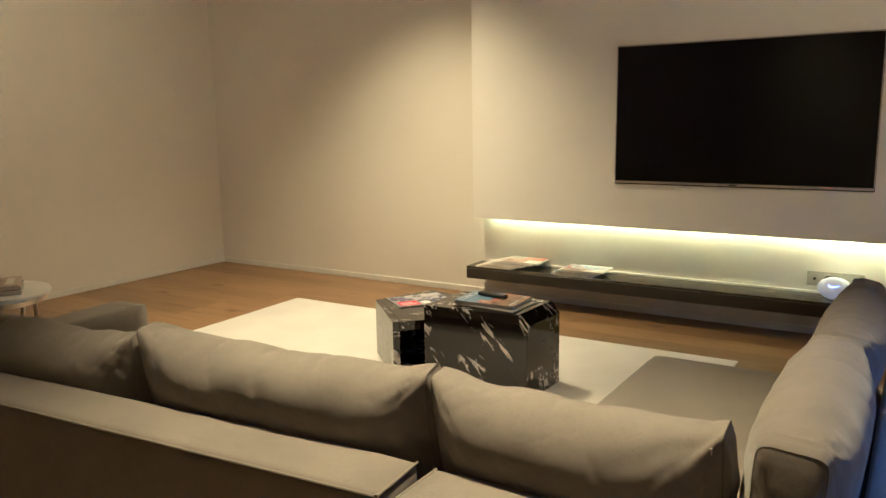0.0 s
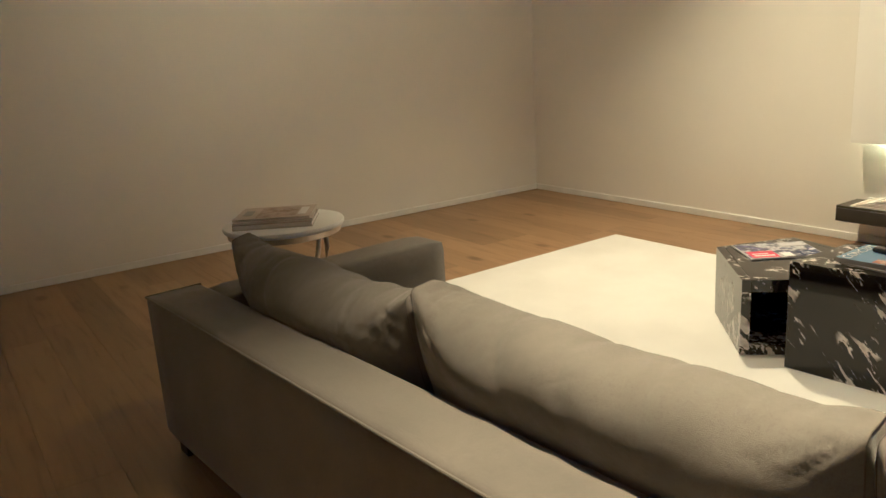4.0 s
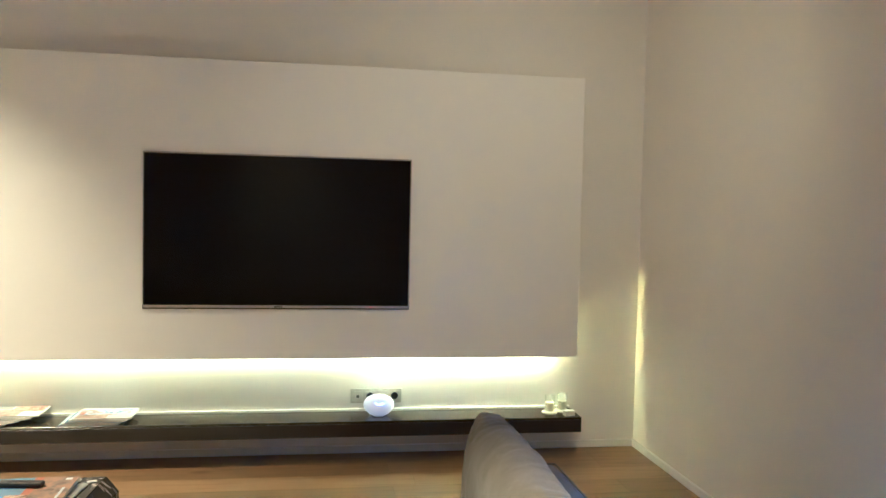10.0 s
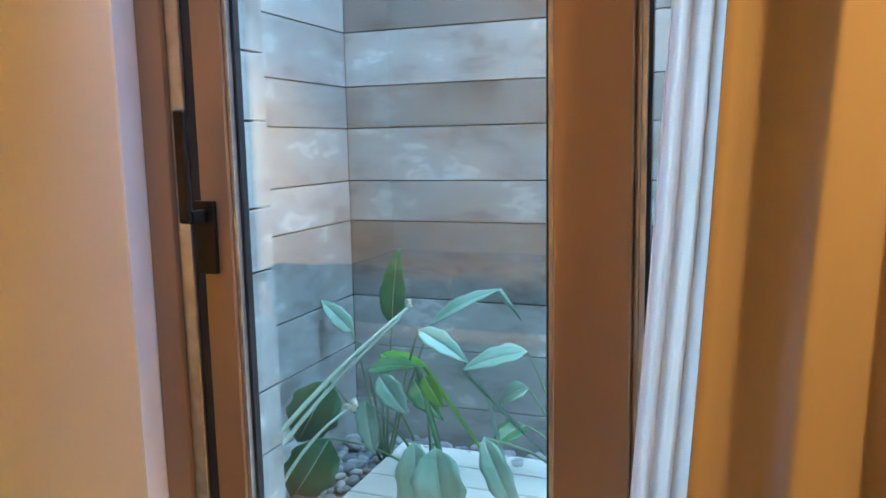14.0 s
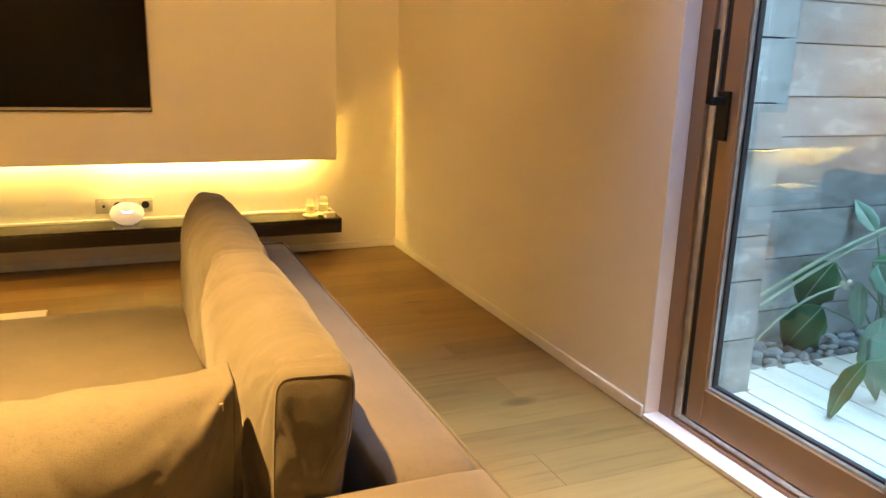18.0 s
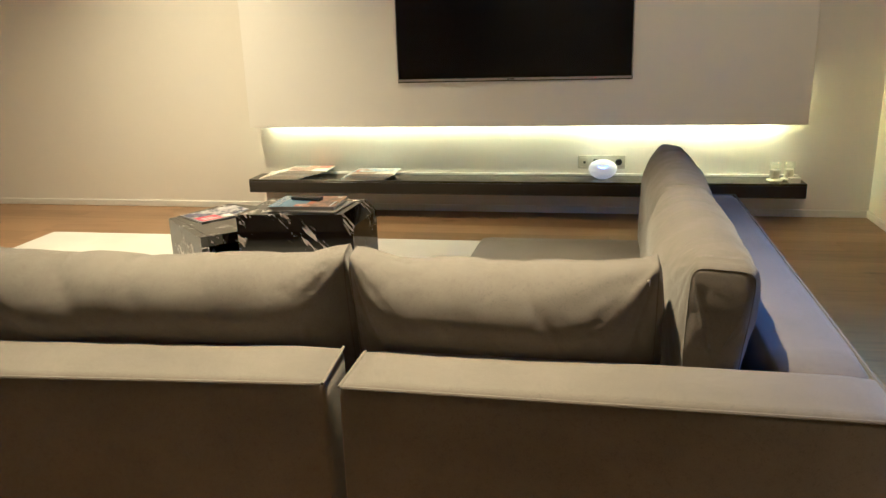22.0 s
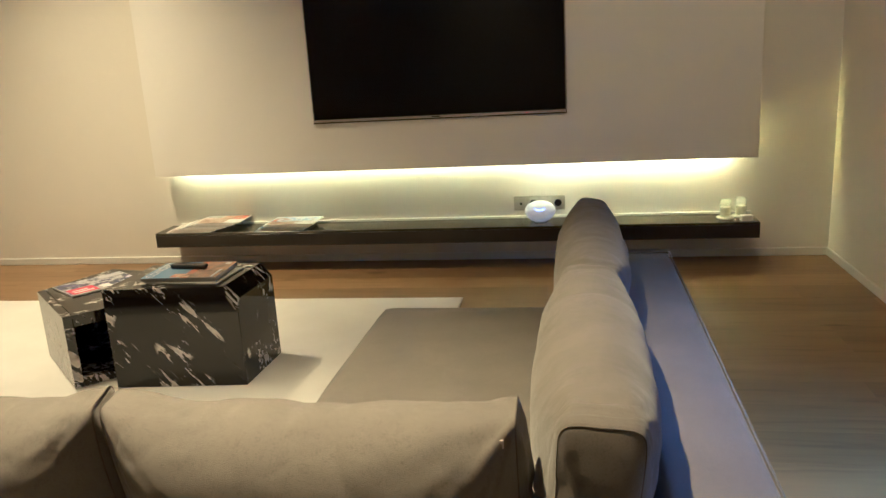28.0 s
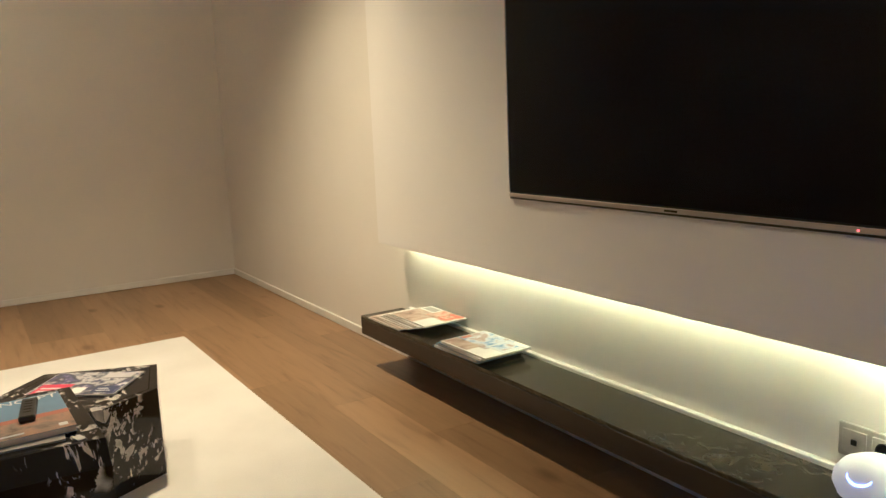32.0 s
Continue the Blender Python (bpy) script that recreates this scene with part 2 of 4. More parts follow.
def plank_material(name, dark, light, rough, along, grain=3.0, knots=True, vary=0.35):
    """Wood board: grain along one axis, knots, and a tone of its own for each board."""
    m = material(name, dark, rough)
    s = [9.0, 9.0, 9.0]
    s[along] = 0.8
    p = coords(m, s)
    info = node(m, "ObjectInfo")
    shift = node(m, "VectorMath")
    shift.operation = "MULTIPLY_ADD"
    shift.inputs[1].default_value = (37.0, 53.0, 11.0)
    wire(m, info, "Random", shift, 0)
    wire(m, p, "Vector", shift, 2)
    n = node(m, "TexNoise", Scale=grain, Detail=8.0, Distortion=0.6)
    wire(m, shift, "Vector", n, "Vector")
    r = ramp(m, n, "Fac", [(0.26, dark), (0.45, tuple(a * 0.35 + b * 0.65 for a, b in zip(dark, light))), (0.78, light)])
    tone = node(m, "MapRange")
    tone.inputs["To Min"].default_value, tone.inputs["To Max"].default_value = 1 - vary, 1 + vary * 0.6
    wire(m, info, "Random", tone, "Value")
    x = node(m, "Mix")
    x.data_type, x.blend_type = "RGBA", "MULTIPLY"
    x.inputs[0].default_value = 1.0
    m.node_tree.links.new(r.outputs["Color"], x.inputs[6])
    m.node_tree.links.new(tone.outputs[0], x.inputs[7])
    out = x
    if knots:
        ks = [3.2, 3.2, 3.2]
        ks[along] = 1.5
        kp = coords(m, ks)
        add = node(m, "VectorMath")
        add.operation = "MULTIPLY_ADD"
        add.inputs[1].default_value = (17.0, 23.0, 5.0)
        wire(m, info, "Random", add, 0)
        wire(m, kp, "Vector", add, 2)
        v = node(m, "TexVoronoi", Scale=1.0)
        wire(m, add, "Vector", v, "Vector")
        k = ramp(m, v, "Distance", [(0.0, (0.20, 0.15, 0.12)), (0.06, (0.42, 0.36, 0.30)), (0.13, (1, 1, 1))])
        y = node(m, "Mix")
        y.data_type, y.blend_type = "RGBA", "MULTIPLY"
        y.inputs[0].default_value = 0.8
        m.node_tree.links.new(x.outputs[2], y.inputs[6])
        m.node_tree.links.new(k.outputs["Color"], y.inputs[7])
        out = y
    m.node_tree.links.new(out.outputs[2], bsdf(m).inputs["Base Color"])
    bump(m, n, "Fac", 0.12, 0.002)
    return m


def cladding_material(name, light):
    """Grey concrete-look cladding with damp, lime-washed patches; each board its own tone."""
    m = material(name, (0.3, 0.3, 0.3), 0.75)
    p = coords(m, (1, 1, 2.2))
    info = node(m, "ObjectInfo")
    shift = node(m, "VectorMath")
    shift.operation = "MULTIPLY_ADD"
    shift.inputs[1].default_value = (31.0, 17.0, 43.0)
    wire(m, info, "Random", shift, 0)
    wire(m, p, "Vector", shift, 2)
    patch = node(m, "TexNoise", Scale=3.5, Detail=7.0, Roughness=0.62)
    grain = node(m, "TexNoise", Scale=60.0, Detail=5.0)
    wire(m, shift, "Vector", patch, "Vector")
    wire(m, shift, "Vector", grain, "Vector")
    r = ramp(m, patch, "Fac", [(at, tuple(c * light for c in col)) for at, col in ((0.34, (0.21, 0.20, 0.19)), (0.45, (0.33, 0.32, 0.31)), (0.58, (0.39, 0.385, 0.375)), (0.63, (0.55, 0.55, 0.54)), (0.67, (0.42, 0.415, 0.40)))])
    tone = node(m, "MapRange")
    tone.inputs["To Min"].default_value, tone.inputs["To Max"].default_value = 0.84, 1.14
    wire(m, info, "Random", tone, "Value")
    x = node(m, "Mix")
    x.data_type, x.blend_type = "RGBA", "MULTIPLY"
    x.inputs[0].default_value = 1.0
    m.node_tree.links.new(r.outputs["Color"], x.inputs[6])
    m.node_tree.links.new(tone.outputs[0], x.inputs[7])
    m.node_tree.links.new(x.outputs[2], bsdf(m).inputs["Base Color"])
    bump(m, grain, "Fac", 0.25, 0.003)
    return m


def leaf_material(name, a, b):
    m = mixed(name, a, b, 9, 0.38, stretch=(1, 1, 1), relief=0.25, relief_scale=90, depth=0.002)
    bsdf(m).inputs["Subsurface Weight"].default_value = 0.08
    return m


def glass_material(name, tint=(1, 1, 1)):
    """Thin clear glass: passes light straight on, mirrors more at grazing angles."""
    m = material(name, tint, 0.0)
    clear, mirror, mix, facing = node(m, "BsdfTransparent"), node(m, "BsdfGlossy"), node(m, "MixShader"), node(m, "LayerWeight", Blend=0.5)
    clear.inputs["Color"].default_value = (*tint, 1)
    mirror.inputs["Roughness"].default_value = 0.0
    power, share = node(m, "Math"), node(m, "Math")
    power.operation, share.operation = "POWER", "MULTIPLY_ADD"
    power.inputs[1].default_value = 4.0
    share.inputs[1].default_value, share.inputs[2].default_value = 0.88, 0.12
    wire(m, facing, "Facing", power, 0)
    wire(m, power, "Value", share, 0)
    wire(m, share, "Value", mix, 0)
    wire(m, clear, "BSDF", mix, 1)
    wire(m, mirror, "BSDF", mix, 2)
    wire(m, mix, "Shader", m.node_tree.nodes["Material Output"], "Surface")
    return m


def jar_material():
    """Thick clear jar glass: mostly clear, with a fixed share of gloss."""
    m = material("jar_glass", (1, 1, 1), 0.0)
    clear, mirror, mix = node(m, "BsdfTransparent"), node(m, "BsdfGlossy"), node(m, "MixShader")
    clear.inputs["Color"].default_value = (0.96, 0.97, 0.95, 1)
    mirror.inputs["Roughness"].default_value = 0.05
    mix.inputs[0].default_value = 0.09
    wire(m, clear, "BSDF", mix, 1)
    wire(m, mirror, "BSDF", mix, 2)
    wire(m, mix, "Shader", m.node_tree.nodes["Material Output"], "Surface")
    return m


def glow_material(name, colour, strength):
    m = material(name, colour, 0.5)
    bsdf(m).inputs["Emission Color"].default_value = (*colour, 1)
    bsdf(m).inputs["Emission Strength"].default_value = strength
    return m


def sheer(m, share):
    """Let part of the light pass through thin cloth."""
    through_cloth, mix = node(m, "BsdfTranslucent"), node(m, "MixShader")
    through_cloth.inputs["Color"].default_value = (0.85, 0.85, 0.85, 1)
    mix.inputs[0].default_value = share
    wire(m, bsdf(m), "BSDF", mix, 1)
    wire(m, through_cloth, "BSDF", mix, 2)
    wire(m, mix, "Shader", m.node_tree.nodes["Material Output"], "Surface")


sheer(curtain_white, 0.75)
fabric = fabric_material("taupe_fabric", 0.8)
cushion_fabric = fabric_material("taupe_cushion_fabric", 7.0)
black_marble = marble_material("black_marble", (0.0075, 0.0065, 0.006), (0.60, 0.57, 0.53), 5.1, 0.495, 0.05)
brown_marble = marble_material("brown_marble", (0.034, 0.030, 0.016), (0.062, 0.055, 0.032), 7.0, 0.42, 0.20)
oak = plank_material("oak_floor", (0.205, 0.126, 0.036), (0.325, 0.210, 0.064), 0.40, 0, vary=0.22)
deck_wood = plank_material("bleached_deck", (0.60, 0.57, 0.52), (0.74, 0.71, 0.66), 0.6, 1, knots=False, vary=0.12)
cladding = {"mid": cladding_material("grey_cladding", 1.0), "dark": cladding_material("dark_grey_cladding", 0.66), "pale": cladding_material("pale_grey_cladding", 1.30)}
leaf_green = leaf_material("leaf_green", (0.045, 0.14, 0.05), (0.09, 0.22, 0.09))
leaf_grey = leaf_material("leaf_grey_green", (0.16, 0.27, 0.20), (0.27, 0.39, 0.31))
leaf_dark = leaf_material("leaf_dark_green", (0.030, 0.095, 0.040), (0.065, 0.16, 0.07))
stem_pale = leaf_material("stem_pale", (0.30, 0.38, 0.28), (0.44, 0.50, 0.40))
leaf_young = leaf_material("leaf_young_green", (0.09, 0.24, 0.02), (0.16, 0.34, 0.04))
stem_green = leaf_material("stem_green", (0.12, 0.20, 0.10), (0.20, 0.28, 0.17))
pane_glass = glass_material("window_glass", (0.82, 0.92, 0.95))
clear_glass = jar_material()
seam_thread = mixed("dark_seam_thread", (0.085, 0.074, 0.06), (0.12, 0.105, 0.088), 40, 0.9)
led_glow = glow_material("led_glow", (1.0, 0.64, 0.15), 4.1)
# strong glow for the hidden block that makes the corner streak
led_streak = glow_material("led_glow_streak", (1.0, 0.55, 0.06), 20.0)
led_dim = glow_material("led_glow_dim", (1.0, 0.65, 0.14), 2.1)
downlight_or_fill_glow = glow_material("downlight_or_fill_glow", WARM, 1.0)
pod_blue = glow_material("pod_blue_light", (0.55, 0.50, 1.0), 0.30)
# white router shell, brightened by a weak warm emission put into it
pod_white = glow_material("pod_white_faint_glow", (0.9, 0.6, 0.35), 0.015)
bsdf(pod_white).inputs["Base Color"].default_value = (0.85, 0.85, 0.83, 1)
standby_red = glow_material("standby_red", (1.0, 0.08, 0.03), 0.2)


# ---- mesh helpers ----
def link(name, bm, mat, parent=None, label="", smooth=False):
    me = bpy.data.meshes.new(name)
    bm.normal_update()
    bm.to_mesh(me)
    bm.free()
    if smooth:
        me.polygons.foreach_set("use_smooth", [True] * len(me.polygons))
    if mat:
        me.materials.append(mat)
    ob = new(name, me)
    if parent:
        ob.parent = parent
    return tagged(ob, label) if label else ob


def part(name, bm, mat, parent, label="", smooth=False):
    return link(name, bm, mat, parent, label, smooth)


def thing(name, m, label, category, group=""):
    ob = new(name)
    ob.empty_display_size = 0.1
    ob.matrix_world = m
    return tagged(ob, label, category, group)


def box(x0, y0, z0, x1, y1, z1, bevel=0.0, segments=2):
    bm = bmesh.new()
    bmesh.ops.create_cube(bm, size=1)
    for v in bm.verts:
        v.co = ((x0 + x1) / 2 + v.co.x * (x1 - x0), (y0 + y1) / 2 + v.co.y * (y1 - y0), (z0 + z1) / 2 + v.co.z * (z1 - z0))
    if bevel:
        bmesh.ops.bevel(bm, geom=bm.edges[:], offset=bevel, segments=segments, profile=0.5, affect="EDGES")
    return bm


def merged(*meshes):
    out = bmesh.new()
    for bm in meshes:
        me = bpy.data.meshes.new("tmp")
        bm.to_mesh(me)
        bm.free()
        out.from_mesh(me)
        bpy.data.meshes.remove(me)
    return out


def prism(points, z0, z1, bevel=0.0):
    bm = bmesh.new()
    low = [bm.verts.new((x, y, z0)) for x, y in points]
    high = [bm.verts.new((x, y, z1)) for x, y in points]
    n = len(points)
    bm.faces.new(low[::-1])
    bm.faces.new(high)
    for i in range(n):
        bm.faces.new((low[i], low[(i + 1) % n], high[(i + 1) % n], high[i]))
    bmesh.ops.recalc_face_normals(bm, faces=bm.faces[:])
    if bevel:
        bmesh.ops.bevel(bm, geom=bm.edges[:], offset=bevel, segments=2, profile=0.5, affect="EDGES")
    return bm


def lathe(profile, steps=32):
    """A turned shape from (radius, height) pairs."""
    bm = bmesh.new()
    rings = []
    for r, z in profile:
        rings.append([bm.verts.new((r * math.cos(2 * math.pi * i / steps), r * math.sin(2 * math.pi * i / steps), z)) for i in range(steps)])
    for a, b in zip(rings, rings[1:]):
        for i in range(steps):
            bm.faces.new((a[i], a[(i + 1) % steps], b[(i + 1) % steps], b[i]))
    if profile[0][0] > 1e-4:
        bm.faces.new(rings[0][::-1])
    if profile[-1][0] > 1e-4:
        bm.faces.new(rings[-1])
    bmesh.ops.remove_doubles(bm, verts=bm.verts[:], dist=1e-5)
    bmesh.ops.recalc_face_normals(bm, faces=bm.faces[:])
    return bm


def tube(points, radius, steps=8, taper=None):
    """A round rod along points; taper: the radius at the far end."""
    bm = bmesh.new()
    pts = [Vector(p) for p in points]
    rings = []
    for i, p in enumerate(pts):
        d = (pts[min(i + 1, len(pts) - 1)] - pts[max(i - 1, 0)]).normalized()
        side = d.cross(Vector((0, 0, 1)) if abs(d.z) < 0.95 else Vector((1, 0, 0))).normalized()
        up = side.cross(d)
        r = radius if taper is None else radius + (taper - radius) * i / (len(pts) - 1)
        rings.append([bm.verts.new(p + r * (math.cos(2 * math.pi * k / steps) * side + math.sin(2 * math.pi * k / steps) * up)) for k in range(steps)])
    for a, b in zip(rings, rings[1:]):
        for k in range(steps):
            bm.faces.new((a[k], a[(k + 1) % steps], b[(k + 1) % steps], b[k]))
    bm.faces.new(rings[0][::-1])
    bm.faces.new(rings[-1])
    bmesh.ops.recalc_face_normals(bm, faces=bm.faces[:])
    return bm


def soft_box(x0, y0, z0, x1, y1, z1, radius=0.03, puff=0.0, cuts=10, wobble=0.0, seed=0):
    """An upholstered block: rounded edges, faces that swell a little."""
    bm = box(x0, y0, z0, x1, y1, z1)
    bmesh.ops.subdivide_edges(bm, edges=bm.edges[:], cuts=cuts, use_grid_fill=True)
    c = Vector(((x0 + x1) / 2, (y0 + y1) / 2, (z0 + z1) / 2))
    h = Vector(((x1 - x0) / 2, (y1 - y0) / 2, (z1 - z0) / 2))
    for v in bm.verts:
        d = v.co - c
        n = Vector([d[i] / h[i] for i in range(3)])
        inner = Vector([max(-(h[i] - radius), min(h[i] - radius, d[i])) for i in range(3)])
        off = d - inner
        if off.length > 1e-6:
            d = inner + off.normalized() * radius
        for i in range(3):
            j, k = (i + 1) % 3, (i + 2) % 3
            d[i] += math.copysign(puff, n[i]) * (abs(n[i]) ** 3) * (1 - n[j] ** 2) * (1 - n[k] ** 2)
        if wobble:
            d += Vector(noise.noise_vector(v.co * 4.0 + Vector((seed, 0, 0)))) * wobble
        v.co = c + d
    return bm


# ---- large structure ----
X0, X1, Y0, Y1 = -3.775, 2.858, -6.4, 0.0     # room
T = 0.16                                      # wall thickness
DOOR = (-2.568, -5.35, 2.30)                   # opening in the east wall: from, to, head


def structure(name, bm, mat, label):
    ob = link(name, bm, mat)
    return tagged(ob, label, kind="structure")


structure("wall_north", box(X0 - T, Y1, 0, X1 + T, Y1 + T, H), paint, "plain warm-white painted wall behind the television")
structure("wall_west", box(X0 - T, Y0, 0, X0, Y1, H), paint, "plain warm-white painted side wall")
structure("wall_south", box(X0 - T, Y0 - T, 0, X1 + T, Y0, H), paint, "plain warm-white painted rear wall")
structure("wall_return", box(X0, -4.86, 0, -0.75, -4.70, H), paint, "warm-white painted return wall with white skirting")
structure("wall_east", merged(box(X1, DOOR[0], 0, X1 + T, Y1, H), box(X1, Y0, 0, X1 + T, DOOR[1], H), box(X1, DOOR[1], DOOR[2], X1 + T, DOOR[0], H)),
          paint, "warm-white painted wall with a tall glazed door opening")
structure("ceiling", box(X0 - T, Y0 - T, H, X1 + T, Y1 + T, H + 0.15), ceiling_paint, "plain white painted ceiling")
structure("subfloor", box(X0, Y0, -0.10, X1, Y1, -0.018), dark_wood, "dark underlay beneath the oak boards")


def skirting(x0, y0, x1, y1):
    structure("baseboard", box(x0, y0, 0.0, x1, y1, 0.045, 0.003, 1), trim_paint, "low white painted skirting board")


skirting(X0 + 0.012, -0.012, X1 - 0.012, 0)
skirting(X0, -4.70, X0 + 0.012, 0)
skirting(X1 - 0.012, DOOR[0] + 0.002, X1, 0)
skirting(X0 + 0.012, -4.70, -0.75, -4.688)
skirting(-0.75, -4.872, -0.738, -4.688)
skirting(X1 - 0.012, Y0, X1, DOOR[1])

# ceiling is out of view; fixtures four to seven belong to the added fill
for n, (x, y) in enumerate(DOWNLIGHTS_AND_FILLS):
    d = thing("downlight_or_fill", pose(x, y, H), "round recessed ceiling light out of view; four of the seven are added fill", "ceiling light", "ceiling downlights")
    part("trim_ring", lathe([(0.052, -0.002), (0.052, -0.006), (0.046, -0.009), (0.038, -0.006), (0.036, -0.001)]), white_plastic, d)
    part("lens", lathe([(0.0, -0.0015), (0.034, -0.0015)]), downlight_or_fill_glow, d, "glowing warm lens")

# ---- television wall ----
PY = -0.125                                   # face of the hung panel
panel = thing("media_panel", pose(0, 0, 0), "large pale painted panel hung proud of the wall", "wall panel")
part("board", box(-1.045, PY, 0.577, 2.44, -0.052, 2.205, 0.002, 1), panel_paint, panel)
part("top_batten", box(-0.98, -0.0515, 2.10, 2.38, -0.001, 2.14), panel_paint, panel)
# added out of sight to cut off the LED streak higher up
part("end_block", box(2.12, -0.0515, 0.84, 2.43, -0.001, 0.87), panel_paint, panel)
part("lower_batten", box(-0.98, -0.0515, 0.70, -0.60, -0.001, 0.74), panel_paint, panel)
strip = thing("led_strip", pose(0, 0, 0), "warm yellow light strip hidden under the panel", "light strip")
part("channel", box(-0.95, -0.050, 0.612, 2.30, -0.034, 0.622), track_metal, strip)
part("diffuser", box(-0.95, -0.049, 0.602, 1.18, -0.036, 0.6115), led_dim, strip, "dimmer half of the warm diffuser")
part("diffuser", box(1.182, -0.049, 0.602, 2.30, -0.036, 0.6115), led_glow, strip, "bright half of the warm diffuser")
# added glowing block, hidden in the gap, that throws the streak into the corner
part("streak_block", box(2.09, -0.0505, 0.626, 2.10, -0.003, 0.70), led_streak, strip, "hidden glowing block added to throw the corner streak")

tv = thing("television", pose(0, 0, 0), "large flat black television switched off on the panel", "television")
part("housing", box(-0.003, PY - 0.014, 0.855, 1.437, PY - 0.0008, 1.70, 0.003), bezel_black, tv)
part("screen", box(0.008, PY - 0.0165, 0.881, 1.427, PY - 0.0138, 1.690, 0.001, 1), screen_black, tv, "dark glossy screen")
part("chin_strip", box(0.000, PY - 0.0185, 0.862, 1.434, PY - 0.0142, 0.876, 0.0015, 1), silver, tv, "brushed silver strip along the bottom")
part("top_strip", box(0.000, PY - 0.0175, 1.693, 1.434, PY - 0.0142, 1.698, 0.001, 1), silver, tv, "thin silver strip along the top")
for x in (0.0005, 1.4340):
    part("side_strip", box(x - 0.0025, PY - 0.0175, 0.878, x + 0.0015, PY - 0.0142, 1.6925, 0.0006, 1), silver, tv, "thin silver strip down the side")
part("standby_light", box(1.218, PY - 0.0192, 0.8665, 1.224, PY - 0.0180, 0.8705), standby_red, tv, "tiny red standby light")
part("badge", box(0.69, PY - 0.0192, 0.8655, 0.735, PY - 0.0180, 0.8715), bezel_black, tv, "small dark badge bar")

shelf = thing("floating_shelf", pose(0, 0, 0), "long dark wooden wall shelf with a polished stone top", "shelf")
part("body", box(-1.035, -0.243, 0.163, 2.438, -0.001, 0.236, 0.002, 1), dark_wood, shelf)
part("top_slab", box(-1.035, -0.243, 0.2363, 2.438, -0.022, 0.250, 0.002, 1), brown_marble, shelf, "polished dark stone top")
part("upstand", box(-0.98, -0.0215, 0.2363, 2.438, -0.001, 0.262, 0.002, 1), trim_paint, shelf, "pale upstand along the wall")

plate = thing("socket_plate", pose(1.27, 0, 0.335), "champagne four-gang wall socket plate", "socket")
part("frame", box(-0.147, -0.010, -0.042, 0.147, -0.0005, 0.042, 0.003), socket_grey, plate)
for k in range(4):
    cx = -0.1065 + 0.071 * k
    part("insert", box(cx - 0.029, -0.013, -0.029, cx + 0.029, -0.010, 0.029, 0.002), socket_grey, plate)
    if k in (1, 3):
        ring = lathe([(0.021, 0.0), (0.020, 0.002), (0.018, 0.0025), (0.017, 0.0)], 24)
        bmesh.ops.rotate(ring, verts=ring.verts[:], matrix=Matrix.Rotation(radians(90), 3, "X"))
        bmesh.ops.translate(ring, verts=ring.verts[:], vec=(cx, -0.0132, 0))
        part("outlet", ring, plastic_black, plate, "round dark outlet")
    else:
        part("data_port", box(cx - 0.007, -0.0145, -0.008, cx + 0.007, -0.0128, 0.006), plastic_black, plate, "small dark data port")

pod = thing("wifi_router", pose(1.278, -0.125, 0.2502), "white egg-shaped wireless router glowing pale blue", "router")
bm = lathe([(0.0, 0.004), (0.030, 0.004), (0.054, 0.013), (0.077, 0.034), (0.087, 0.058), (0.084, 0.079), (0.069, 0.100), (0.043, 0.114), (0.018, 0.120), (0.0, 0.121)], 40)
part("shell", bm, pod_white, pod, "", True)
bm = lathe([(0.0, 0.0), (0.034, 0.0), (0.036, 0.006), (0.0, 0.006)], 32)
part("base_ring", bm, white_plastic, pod)
arc = []
for a in [radians(d) for d in range(-100, 101, 20)]:
    u, v = 0.026 * math.sin(a), 0.094 - 0.013 * math.cos(a)
    r = 0.084 - (v - 0.079) * 0.95
    arc.append((u, -math.sqrt(r * r - u * u) - 0.0008, v))
bm = tube(arc, 0.0024, 6)
part("status_light", bm, pod_blue, pod, "blue light arc")


def candle_jar(x, y):
    jar = thing("candle_jar", pose(x, y, 0.2502), "clear glass jar with a pale candle on the shelf", "candle", "glass candle jars")
    part("saucer", lathe([(0.0, 0.0), (0.045, 0.0), (0.047, 0.006), (0.030, 0.008), (0.0, 0.008)]), white_plastic, jar)
    g = part("glass", lathe([(0.0, 0.009), (0.030, 0.009), (0.031, 0.105), (0.029, 0.105), (0.028, 0.013), (0.0, 0.013)]), clear_glass, jar, "clear glass cylinder", True)
    g.visible_shadow = False
    part("candle", lathe([(0.0, 0.0135), (0.026, 0.0135), (0.026, 0.062), (0.0, 0.060)]), candle_wax, jar, "short pale candle")


candle_jar(2.28, -0.13)
candle_jar(2.365, -0.10)
small = thing("card_box", pose(2.375, -0.20, 0.2502, 0, 0, 12), "small white card box on the shelf", "box")
part("body", box(-0.030, -0.018, 0, 0.030, 0.018, 0.022, 0.001, 1), trim_paint, small)
part("lid", box(-0.031, -0.019, 0.0222, 0.031, 0.019, 0.030, 0.001, 1), trim_paint, small)


# ---- magazines ----
def flat(name, colour, rough=0.5):
    m = mixed(name, tuple(c * 0.9 for c in colour), colour, 12, rough)
    bsdf(m).inputs["Specular IOR Level"].default_value = 0.25
    return m


